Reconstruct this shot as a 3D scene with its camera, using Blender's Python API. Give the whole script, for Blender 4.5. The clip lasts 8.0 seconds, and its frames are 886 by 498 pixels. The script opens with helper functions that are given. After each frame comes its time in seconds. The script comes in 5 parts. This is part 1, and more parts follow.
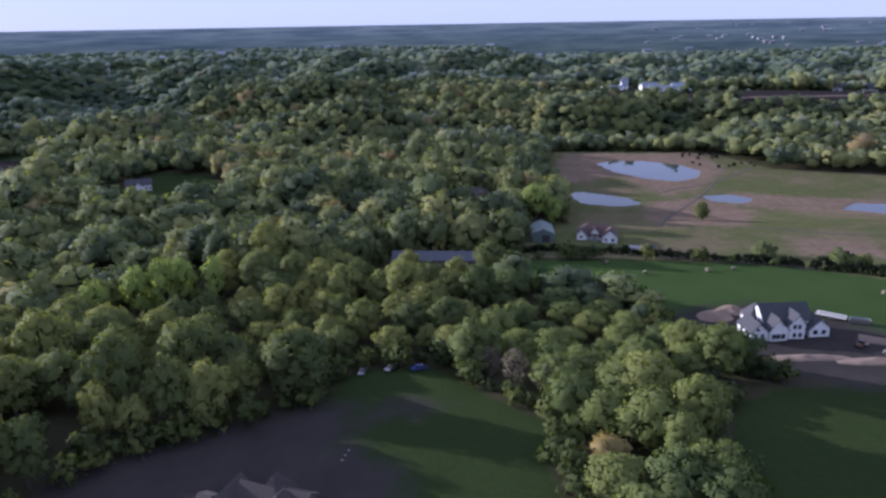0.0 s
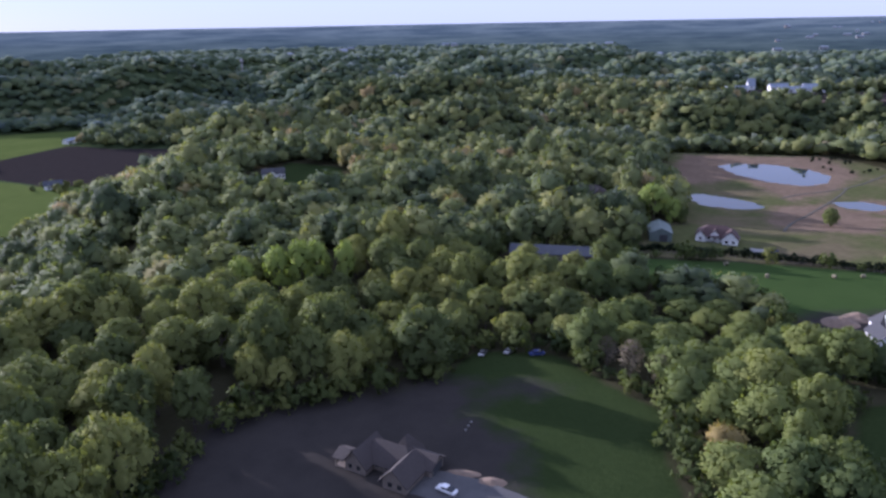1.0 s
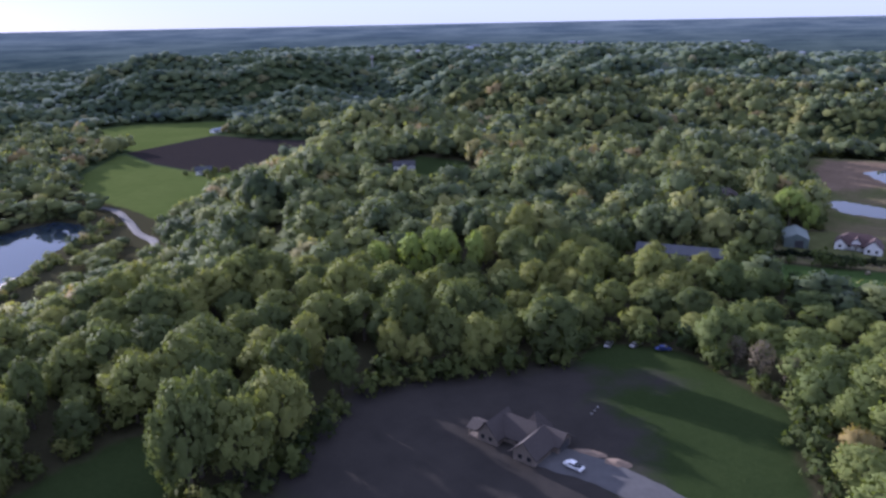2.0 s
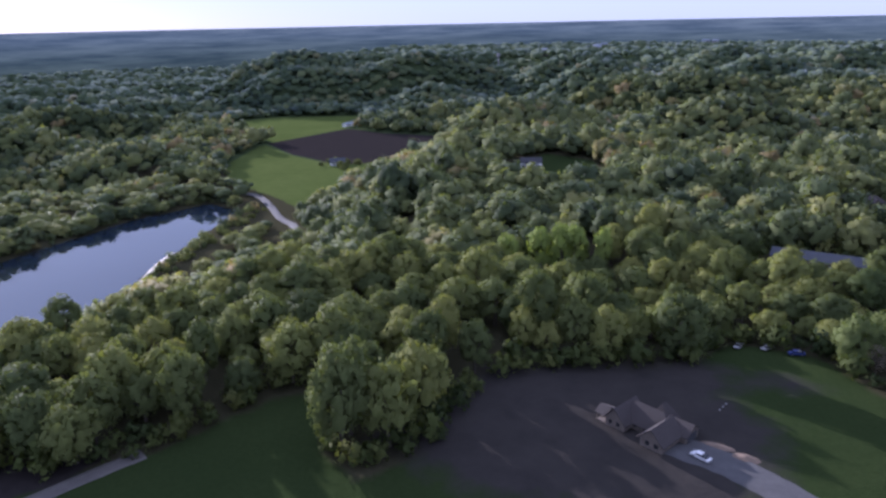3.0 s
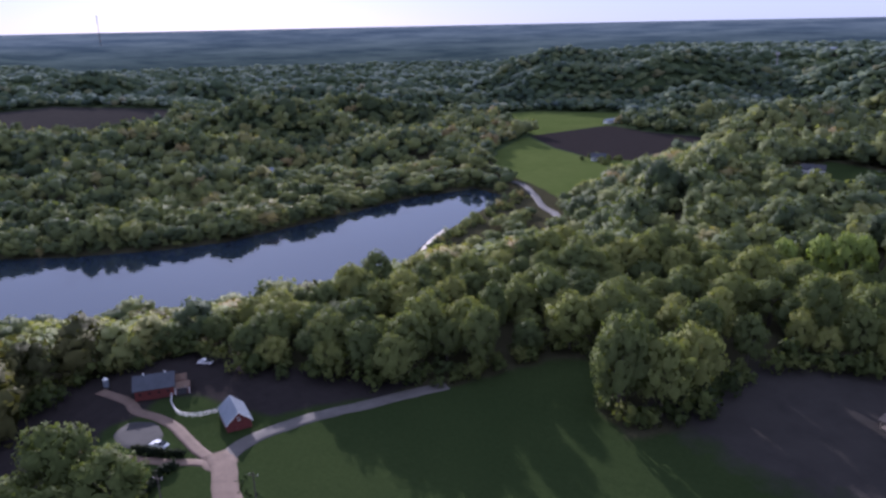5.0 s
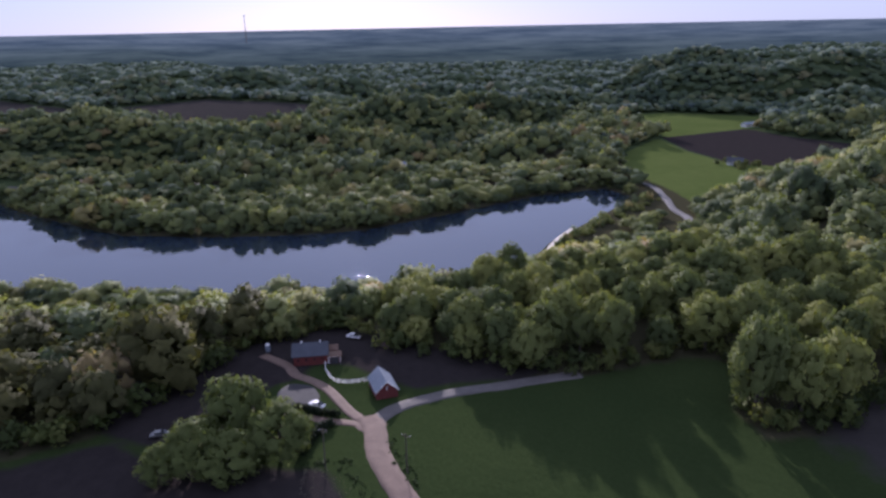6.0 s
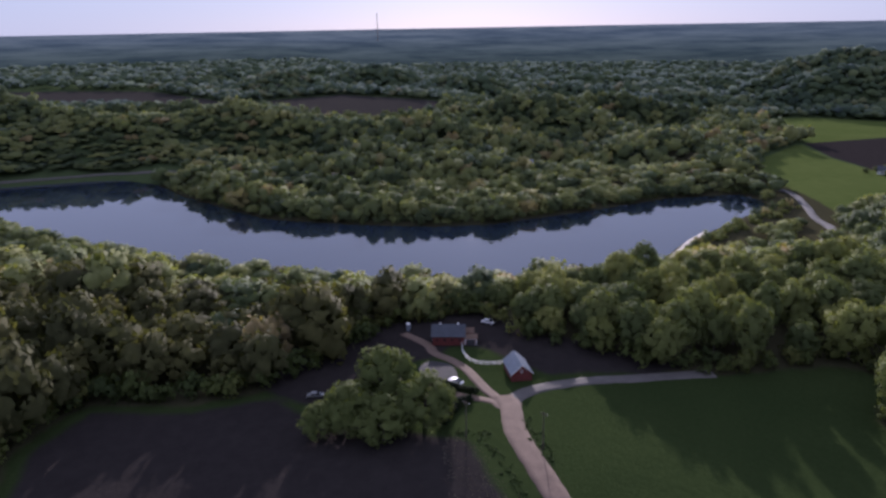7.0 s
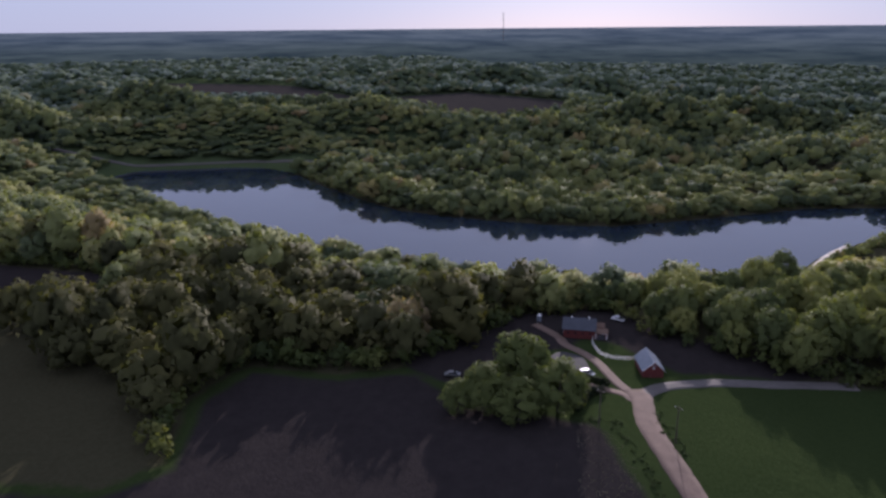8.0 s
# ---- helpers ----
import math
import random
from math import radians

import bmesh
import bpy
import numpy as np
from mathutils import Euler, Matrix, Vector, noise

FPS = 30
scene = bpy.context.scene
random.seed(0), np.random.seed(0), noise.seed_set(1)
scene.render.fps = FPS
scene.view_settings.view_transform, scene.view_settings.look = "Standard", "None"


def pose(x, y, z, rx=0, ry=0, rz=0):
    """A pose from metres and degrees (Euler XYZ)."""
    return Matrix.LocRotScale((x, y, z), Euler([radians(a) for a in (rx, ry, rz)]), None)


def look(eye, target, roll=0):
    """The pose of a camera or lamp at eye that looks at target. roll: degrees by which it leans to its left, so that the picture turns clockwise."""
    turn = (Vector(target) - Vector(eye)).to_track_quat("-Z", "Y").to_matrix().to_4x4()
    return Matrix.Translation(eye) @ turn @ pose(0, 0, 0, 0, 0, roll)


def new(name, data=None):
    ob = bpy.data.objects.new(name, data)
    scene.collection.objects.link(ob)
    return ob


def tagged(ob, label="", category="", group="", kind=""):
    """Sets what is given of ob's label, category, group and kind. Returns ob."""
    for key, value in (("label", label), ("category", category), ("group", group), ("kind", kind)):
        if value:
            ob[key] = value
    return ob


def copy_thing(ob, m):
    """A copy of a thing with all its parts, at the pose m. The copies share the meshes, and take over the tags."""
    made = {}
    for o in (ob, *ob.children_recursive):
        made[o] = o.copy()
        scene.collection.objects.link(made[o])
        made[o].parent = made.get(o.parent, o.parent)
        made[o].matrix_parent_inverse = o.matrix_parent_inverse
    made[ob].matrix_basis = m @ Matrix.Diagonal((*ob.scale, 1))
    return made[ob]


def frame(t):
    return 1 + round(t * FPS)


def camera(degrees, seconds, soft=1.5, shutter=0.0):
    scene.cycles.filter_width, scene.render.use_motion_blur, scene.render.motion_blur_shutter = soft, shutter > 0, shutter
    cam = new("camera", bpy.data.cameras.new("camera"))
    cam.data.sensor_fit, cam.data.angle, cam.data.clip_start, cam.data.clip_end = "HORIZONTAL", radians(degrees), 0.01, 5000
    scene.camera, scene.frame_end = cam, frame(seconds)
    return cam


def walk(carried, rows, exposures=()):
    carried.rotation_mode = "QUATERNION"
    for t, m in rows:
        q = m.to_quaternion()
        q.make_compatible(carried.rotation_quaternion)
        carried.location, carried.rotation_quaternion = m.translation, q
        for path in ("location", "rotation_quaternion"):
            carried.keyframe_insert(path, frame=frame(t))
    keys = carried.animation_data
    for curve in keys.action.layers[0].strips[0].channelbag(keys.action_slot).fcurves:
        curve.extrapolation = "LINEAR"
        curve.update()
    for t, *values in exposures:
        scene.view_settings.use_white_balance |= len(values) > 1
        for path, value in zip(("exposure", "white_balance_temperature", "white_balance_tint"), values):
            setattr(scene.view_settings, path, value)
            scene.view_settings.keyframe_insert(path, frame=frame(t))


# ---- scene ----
cam = camera(63.62, 8.0, soft=2.8)
ROWS = [
    (0.0, -0.001, 0.000, 89.352, 72.455, 0.945, 1.205),
    (0.5, -2.224, -5.915, 89.875, 72.442, 1.012, 5.511),
    (1.0, -4.248, -11.944, 90.386, 72.434, 1.025, 10.032),
    (1.5, -6.020, -18.013, 90.895, 72.424, 1.031, 14.685),
    (3.0, -8.553, -36.720, 92.444, 72.419, 1.159, 29.044),
    (3.5, -8.569, -43.113, 92.919, 72.452, 1.175, 33.603),
    (4.0, -8.283, -49.552, 93.352, 72.451, 1.140, 38.658),
    (4.5, -7.629, -55.941, 93.756, 72.469, 1.130, 43.797),
    (6.0, -2.368, -74.336, 94.885, 72.609, 1.130, 58.553),
    (6.5, 0.493, -80.155, 95.228, 72.641, 1.095, 63.409),
    (7.0, 3.645, -85.849, 95.541, 72.674, 1.001, 68.205),
    (7.5, 7.014, -91.353, 95.834, 72.701, 0.772, 72.967),
    (8.0, 10.542, -96.734, 96.110, 72.720, 0.528, 77.690),
]
EXPOSURES = [(0.0, 0.68, 5000, 30), (1.5, 0.88, 5000, 31), (4.5, 0.70, 5050, 32), (6.0, 0.52, 5200, 32), (8.0, 0.20, 5400, 31)]
walk(cam, [(t, pose(x, y, z, rx, ry, rz)) for t, x, y, z, rx, ry, rz in ROWS], EXPOSURES)

# ---------- daylight: low sun in the west-north-west, hazy sky ----------
SUN_AZIMUTH, SUN_ELEVATION = -66.0, 14.2
world = bpy.data.worlds.new("evening_sky")
scene.world = world
world.use_nodes = True
wn = world.node_tree.nodes
sky = wn.new("ShaderNodeTexSky")
sky.sky_type, sky.sun_disc = "NISHITA", False
sky.sun_elevation, sky.sun_rotation = radians(SUN_ELEVATION), radians(SUN_AZIMUTH)
sky.altitude, sky.air_density, sky.dust_density, sky.ozone_density = 250, 1.0, 0.7, 5.0
veil = wn.new("ShaderNodeMix")   # thin milky haze that evens out the clear sky
veil.data_type = "RGBA"
veil.inputs[0].default_value = 0.90
veil.inputs[7].default_value = (3.35, 3.45, 3.65, 1)
world.node_tree.links.new(sky.outputs[0], veil.inputs[6])
world.node_tree.links.new(veil.outputs[2], wn["Background"].inputs[0])
wn["Background"].inputs[1].default_value = 0.13
sun_data = bpy.data.lights.new("sun", "SUN")
sun_data.energy, sun_data.angle, sun_data.color = 4.8, radians(0.8), (1.0, 0.87, 0.68)
sun_lamp = new("sun", sun_data)
sun_way = Vector((math.sin(radians(SUN_AZIMUTH)), math.cos(radians(SUN_AZIMUTH)), math.tan(radians(SUN_ELEVATION))))
sun_lamp.matrix_world = look(sun_way * 500, (0, 0, 0))


RIVER_Z = -40.0   # level of the river


# ---------- materials ----------
class Shader:
    """A small builder of node materials."""

    def __init__(self, name):
        self.material = bpy.data.materials.new(name)
        self.material.use_nodes = True
        self.tree = self.material.node_tree
        self.bsdf = self.tree.nodes["Principled BSDF"]
        self.out = self.tree.nodes["Material Output"]
        self.where = self.tree.nodes.new("ShaderNodeTexCoord").outputs["Object"]

    def link(self, a, b):
        self.tree.links.new(a, b)

    def noise(self, scale, detail=4.0, rough=0.6, distortion=0.0):
        n = self.tree.nodes.new("ShaderNodeTexNoise")
        n.inputs["Scale"].default_value, n.inputs["Detail"].default_value = scale, detail
        n.inputs["Roughness"].default_value, n.inputs["Distortion"].default_value = rough, distortion
        self.link(self.where, n.inputs["Vector"])
        return n.outputs["Fac"]

    def ramp(self, value, stops):
        n = self.tree.nodes.new("ShaderNodeValToRGB")
        while len(n.color_ramp.elements) < len(stops):
            n.color_ramp.elements.new(0.5)
        for e, (p, c) in zip(n.color_ramp.elements, stops):
            e.position, e.color = p, (*c, 1)
        self.link(value, n.inputs[0])
        return n.outputs[0]

    def mix(self, fac, a, b, blend="MIX"):
        n = self.tree.nodes.new("ShaderNodeMix")
        n.data_type, n.blend_type = "RGBA", blend
        for i, v in ((0, fac), (6, a), (7, b)):
            if isinstance(v, (int, float)):
                n.inputs[i].default_value = v
            elif isinstance(v, tuple):
                n.inputs[i].default_value = (*v, 1)
            else:
                self.link(v, n.inputs[i])
        return n.outputs[2]

    def calc(self, op, a, b=0.0, clamp=False):
        n = self.tree.nodes.new("ShaderNodeMath")
        n.operation, n.use_clamp = op, clamp
        for i, v in ((0, a), (1, b)):
            if isinstance(v, (int, float)):
                n.inputs[i].default_value = v
            else:
                self.link(v, n.inputs[i])
        return n.outputs[0]

    def attribute(self, name):
        n = self.tree.nodes.new("ShaderNodeAttribute")
        n.attribute_name = name
        return n.outputs["Fac"]

    def random(self):
        return self.tree.nodes.new("ShaderNodeObjectInfo").outputs["Random"]

    def bump(self, value, strength, distance):
        n = self.tree.nodes.new("ShaderNodeBump")
        n.inputs["Strength"].default_value, n.inputs["Distance"].default_value = strength, distance
        self.link(value, n.inputs["Height"])
        self.link(n.outputs[0], self.bsdf.inputs["Normal"])
        return n.outputs[0]

    def set(self, **values):
        for k, v in values.items():
            self.bsdf.inputs[k.replace("_", " ")].default_value = v

    def base(self, socket):
        self.link(socket, self.bsdf.inputs["Base Color"])


def plain(name, dark, light, scale=1.5, rough=0.8, metal=0.0, relief=0.0):
    """Paint, stone, metal and the like: two tones mixed at two scales, with a little relief."""
    s = Shader(name)
    both = s.calc("ADD", s.calc("MULTIPLY", s.noise(scale, 6), 0.6), s.calc("MULTIPLY", s.noise(scale * 9, 3), 0.4))
    s.base(s.ramp(both, [(0.3, dark), (0.7, light)]))
    s.set(Roughness=rough, Metallic=metal)
    if relief:
        s.bump(both, 0.5, relief)
    return s.material


def foliage(name, stops, own_tint, haze_sheen=0.02, gloss=0.05, relief=0.55):
    """Leaves: colour by the tree's own tint, with lighter and darker sprays, letting some light through. A bluish tinge
    stands in for haze on farther woods.
    """
    s = Shader(name)
    tint = s.calc("ADD", s.calc("MULTIPLY", s.random(), 0.66), 0.12) if own_tint else s.attribute("tint")
    fine = 6.0 if own_tint else 1.0   # single trees are modelled with a crown of radius 1
    colour = s.ramp(tint, stops)
    sprays = s.noise(0.9 * fine, 5, 0.7)
    colour = s.mix(0.8, colour, s.ramp(sprays, [(0.28, (0.74, 0.78, 0.74)), (0.72, (1.0, 1.0, 0.94))]), "MULTIPLY")
    colour = s.mix(0.6, colour, s.ramp(s.noise(2.6 * fine, 3, 0.7), [(0.3, (0.60, 0.64, 0.60)), (0.6, (1.0, 1.0, 0.96))]), "MULTIPLY")
    s.base(colour)
    s.set(Roughness=0.7, Sheen_Weight=haze_sheen, Sheen_Roughness=0.5)
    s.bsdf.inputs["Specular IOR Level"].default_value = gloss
    # bluish tint, put on the leaves in place of hazy air
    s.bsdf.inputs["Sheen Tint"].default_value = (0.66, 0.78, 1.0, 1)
    normal = s.bump(s.noise(1.6 * fine, 5, 0.8), relief, 0.6 / fine)
    glow = s.tree.nodes.new("ShaderNodeBsdfTranslucent")
    s.link(s.mix(1.0, colour, (0.95, 1.0, 0.45), "MULTIPLY"), glow.inputs["Color"])
    s.link(normal, glow.inputs["Normal"])
    both = s.tree.nodes.new("ShaderNodeMixShader")
    both.inputs[0].default_value = 0.38
    s.link(s.bsdf.outputs[0], both.inputs[1])
    s.link(glow.outputs[0], both.inputs[2])
    s.link(both.outputs[0], s.out.inputs["Surface"])
    return s.material


# blue is lifted a little here, as haze put into the leaf colour
LEAF_STOPS = [(0.0, (0.112, 0.142, 0.074)), (0.3, (0.176, 0.208, 0.094)), (0.6, (0.285, 0.306, 0.120)), (0.85, (0.375, 0.370, 0.145)),
              (0.97, (0.39, 0.325, 0.15)), (1.0, (0.40, 0.305, 0.15))]
leaf_own = foliage("leaves", [(p, (0.98 * c[0], 0.97 * c[1], 0.86 * c[2])) for p, c in LEAF_STOPS], True, relief=0.65)
leaf_green = foliage("green_leaves", [(p, (0.87 * c[0], 0.92 * c[1], 0.80 * c[2])) for p, c in LEAF_STOPS], True, relief=0.65)
# bluish haze painted on this woodland leaf, more on the far ones below
leaf_wood_hazed = foliage("hazed_woodland_leaves", LEAF_STOPS, False, 0.09, relief=0.45)
# brownish budding leaf, darkened as well for the unlit side of these woods
leaf_late_shaded = foliage("late_shaded_leaves", [(0.0, (0.082, 0.084, 0.044)), (0.5, (0.130, 0.128, 0.056)), (1.0, (0.185, 0.170, 0.068))], False, 0.01, relief=0.45)
# shade at the wood's foot is put in as a darker leaf colour
leaf_under_shaded = foliage("shaded_undergrowth_leaves", [(0.0, (0.060, 0.082, 0.036)), (0.6, (0.140, 0.168, 0.056)), (1.0, (0.22, 0.22, 0.075))], False, relief=0.45)
# cooler, darker stops: the blue of distance is put into the leaf colour
HAZED_STOPS = [(0.0, (0.078, 0.110, 0.072)), (0.4, (0.132, 0.172, 0.096)), (0.8, (0.220, 0.250, 0.120)), (1.0, (0.28, 0.26, 0.14))]
leaf_far_hazed = foliage("hazed_far_leaves", [(p, tuple(0.86 * v for v in c)) for p, c in LEAF_STOPS], False, 0.13, 0.0, 0.2)
leaf_distant_hazed = foliage("hazed_ridge_leaves", HAZED_STOPS, False, 0.20, 0.0, 0.1)
leaf_yard = foliage("yard_tree_leaves", [(0.0, (0.150, 0.180, 0.066)), (1.0, (0.200, 0.225, 0.078))], True)
leaf_lime = foliage("young_leaves", [(0.0, (0.27, 0.34, 0.09)), (1.0, (0.33, 0.39, 0.11))], True)
leaf_weed = foliage("weed_leaves", [(0.0, (0.045, 0.070, 0.026)), (1.0, (0.085, 0.115, 0.042))], True)
leaf_bronze = foliage("bronze_leaves", [(0.0, (0.35, 0.275, 0.12)), (1.0, (0.40, 0.31, 0.14))], True)
leaf_bare = foliage("bare_twigs", [(0.0, (0.26, 0.215, 0.18)), (1.0, (0.32, 0.27, 0.22))], True)
leaf_cedar = foliage("cedar_needles", [(0.0, (0.018, 0.028, 0.016)), (1.0, (0.035, 0.045, 0.024))], True)
bark = plain("bark", (0.05, 0.04, 0.032), (0.14, 0.115, 0.095), 2.0, 0.95, relief=0.05)


def ground_material():
    s = Shader("ground_cover")
    rough = s.calc("MULTIPLY", s.calc("SUBTRACT", s.noise(0.12, 6, 0.65), 0.5), 9.0)
    fine = s.noise(0.9, 6, 0.7)
    wide = s.noise(0.02, 4, 0.55)

    def where(name, wobble=1.0, soft=1.2):
        d = s.calc("ADD", s.attribute(name), s.calc("MULTIPLY", rough, wobble))
        return s.calc("ADD", s.calc("MULTIPLY", d, 0.5 / soft), 0.5, clamp=True)

    floor = s.mix(fine, (0.030, 0.032, 0.016), (0.075, 0.068, 0.040))
    woods = s.mix(s.noise(0.035, 8, 0.75), (0.030, 0.048, 0.024), (0.085, 0.11, 0.045))
    colour = s.mix(where("woods", 1.0), floor, woods)
    grass = s.mix(wide, (0.024, 0.038, 0.014), (0.046, 0.063, 0.023))
    grass = s.mix(0.6, grass, s.ramp(fine, [(0.3, (0.62, 0.66, 0.55)), (0.7, (1.0, 1.0, 0.95))]), "MULTIPLY")
    colour = s.mix(where("lawn", 0.8), colour, grass)
    pasture = s.mix(wide, (0.070, 0.098, 0.026), (0.115, 0.140, 0.044))
    pasture = s.mix(0.5, pasture, s.ramp(s.noise(0.11, 5, 0.7), [(0.3, (0.72, 0.76, 0.68)), (0.7, (1.0, 1.0, 0.95))]), "MULTIPLY")
    colour = s.mix(where("pasture", 0.8), colour, pasture)
    mown = s.mix(s.noise(0.05, 5, 0.6), (0.034, 0.060, 0.018), (0.056, 0.088, 0.027))
    colour = s.mix(where("hayfield", 0.6), colour, mown)
    straw = s.mix(s.noise(0.06, 6, 0.65), (0.13, 0.096, 0.066), (0.24, 0.178, 0.130))
    wetgreen = s.mix(fine, (0.060, 0.082, 0.024), (0.108, 0.128, 0.044))
    patches = s.ramp(s.noise(0.017, 5, 0.6, 0.6), [(0.40, (0, 0, 0)), (0.53, (1, 1, 1))])
    olive = s.mix(patches, s.mix(0.35, straw, wetgreen), s.mix(0.8, straw, wetgreen))
    tussocks = s.ramp(s.noise(0.3, 5, 0.75), [(0.32, (0.60, 0.62, 0.58)), (0.62, (1.0, 1.0, 1.0))])
    colour = s.mix(where("meadow", 1.0), colour, s.mix(0.7, s.mix(where("straw", 2.6, 4.0), olive, straw), tussocks, "MULTIPLY"))
    plough = s.mix(s.noise(0.25, 6, 0.7), (0.020, 0.0175, 0.0175), (0.044, 0.038, 0.036))
    colour = s.mix(where("plough", 0.4), colour, plough)
    dirt = s.mix(s.noise(0.10, 7, 0.7), (0.026, 0.025, 0.024), (0.064, 0.057, 0.051))
    colour = s.mix(where("soil", 2.2, 5.0), colour, dirt)
    s.base(colour)
    s.set(Roughness=1.0)
    s.bsdf.inputs["Specular IOR Level"].default_value = 0.0
    s.bump(s.calc("ADD", fine, s.noise(0.25, 5, 0.7)), 0.6, 0.35)
    return s.material


ground_cover = ground_material()


def water_material(name, ripple, ior):
    s = Shader(name)
    s.base(s.ramp(s.noise(0.01, 3), [(0.3, (0.016, 0.026, 0.042)), (0.7, (0.024, 0.036, 0.056))]))
    s.set(Roughness=0.01, IOR=ior)
    s.bsdf.inputs["Specular IOR Level"].default_value = 0.9
    waves = s.calc("ADD", s.noise(0.55, 3, 0.6), s.calc("MULTIPLY", s.noise(2.2, 2, 0.5), 0.3))
    shallow = s.tree.nodes.new("ShaderNodeVectorMath")   # ripples over a shallow near the bank
    shallow.operation = "DISTANCE"
    shallow.inputs[1].default_value = (-346, 82, RIVER_Z)
    s.link(s.where, shallow.inputs[0])
    near = s.calc("SUBTRACT", 1.0, s.calc("DIVIDE", s.calc("ADD", shallow.outputs["Value"], s.calc("MULTIPLY", s.noise(0.12, 5), 44.0)), 42.0), clamp=True)
    breeze = s.calc("ADD", s.calc("MULTIPLY", near, 6.0), 0.12)
    s.bump(s.calc("MULTIPLY", waves, breeze), 0.5, ripple)
    return s.material


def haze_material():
    """The farthest country: haze is put in as a faint glow that grows with distance."""
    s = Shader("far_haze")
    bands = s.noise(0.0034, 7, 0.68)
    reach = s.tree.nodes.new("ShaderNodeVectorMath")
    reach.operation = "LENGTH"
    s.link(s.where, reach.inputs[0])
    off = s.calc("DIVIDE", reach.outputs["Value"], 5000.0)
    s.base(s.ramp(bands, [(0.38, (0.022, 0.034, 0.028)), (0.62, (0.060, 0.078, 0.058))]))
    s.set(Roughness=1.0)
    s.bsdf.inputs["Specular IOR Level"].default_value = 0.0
    # haze as emission: stronger and bluer towards the skyline
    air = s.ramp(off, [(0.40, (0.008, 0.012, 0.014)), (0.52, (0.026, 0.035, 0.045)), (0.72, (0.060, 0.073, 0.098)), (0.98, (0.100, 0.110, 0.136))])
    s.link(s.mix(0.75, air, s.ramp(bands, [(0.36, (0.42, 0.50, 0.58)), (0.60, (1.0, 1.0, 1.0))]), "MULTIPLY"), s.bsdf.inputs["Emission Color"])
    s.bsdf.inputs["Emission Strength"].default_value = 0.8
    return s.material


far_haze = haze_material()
river_water = water_material("river_water", 0.028, 1.55)
pond_water = water_material("pond_water", 0.02, 1.33)
gravel = plain("pale_gravel", (0.115, 0.080, 0.060), (0.205, 0.142, 0.106), 0.35, 0.95, relief=0.04)
asphalt = plain("grey_gravel", (0.058, 0.057, 0.060), (0.102, 0.099, 0.100), 0.3, 0.9, relief=0.03)
grey_lane = plain("grey_lane_gravel", (0.080, 0.073, 0.068), (0.142, 0.128, 0.118), 0.35, 0.95, relief=0.03)
worn_track = plain("worn_track_earth", (0.045, 0.042, 0.028), (0.085, 0.074, 0.052), 0.5, 0.95, relief=0.03)
yard_gravel = plain("dark_gravel", (0.026, 0.025, 0.026), (0.050, 0.047, 0.047), 0.3, 0.95, relief=0.03)
mud = plain("pale_mud", (0.17, 0.145, 0.12), (0.30, 0.265, 0.22), 0.2, 0.8)
concrete = plain("concrete", (0.20, 0.20, 0.205), (0.29, 0.285, 0.28), 0.5, 0.85)
white_wall = plain("white_siding", (0.66, 0.66, 0.65), (0.80, 0.80, 0.79), 0.8, 0.7)
white_paint = plain("white_paint", (0.70, 0.70, 0.69), (0.82, 0.82, 0.80), 2.0, 0.6)
stone_wall = plain("tan_stone", (0.11, 0.09, 0.075), (0.24, 0.20, 0.165), 1.6, 0.9, relief=0.05)
brown_roof = plain("brown_shingles", (0.032, 0.026, 0.025), (0.070, 0.057, 0.052), 2.2, 0.85, relief=0.03)
dark_roof = plain("charcoal_shingles", (0.030, 0.031, 0.036), (0.062, 0.062, 0.070), 2.2, 0.8, relief=0.03)
red_roof = plain("red_brown_shingles", (0.055, 0.034, 0.032), (0.090, 0.055, 0.050), 2.2, 0.85)
red_board = plain("red_boards", (0.095, 0.020, 0.018), (0.16, 0.034, 0.028), 1.2, 0.8, relief=0.02)
grey_metal = plain("grey_metal_roof", (0.17, 0.20, 0.245), (0.26, 0.295, 0.345), 0.6, 0.55, 0.2)
blue_metal = plain("dark_metal_roof", (0.040, 0.046, 0.060), (0.075, 0.083, 0.102), 0.6, 0.7, 0.1)
green_metal = plain("green_grey_metal", (0.10, 0.135, 0.125), (0.16, 0.195, 0.185), 0.6, 0.5, 0.2)
dark_glass = plain("window_glass", (0.012, 0.014, 0.018), (0.028, 0.031, 0.038), 0.6, 0.08)
car_paint = plain("white_car_paint", (0.74, 0.74, 0.75), (0.82, 0.82, 0.83), 0.5, 0.25)
blue_paint = plain("blue_tarpaulin", (0.030, 0.045, 0.16), (0.05, 0.07, 0.23), 1.5, 0.6)
rubber = plain("rubber", (0.012, 0.012, 0.012), (0.03, 0.03, 0.03), 3, 0.8)
steel = plain("steel", (0.35, 0.35, 0.36), (0.5, 0.5, 0.5), 2, 0.35, 0.9)
rust_iron = plain("painted_iron", (0.10, 0.065, 0.045), (0.19, 0.12, 0.08), 1.5, 0.7)
weathered_wood = plain("weathered_wood", (0.10, 0.085, 0.07), (0.2, 0.175, 0.145), 1.5, 0.9, relief=0.02)
hay = plain("hay", (0.13, 0.115, 0.07), (0.22, 0.20, 0.125), 3, 0.95, relief=0.05)
earth = plain("dug_earth", (0.13, 0.095, 0.07), (0.26, 0.19, 0.135), 0.5, 0.95, relief=0.15)


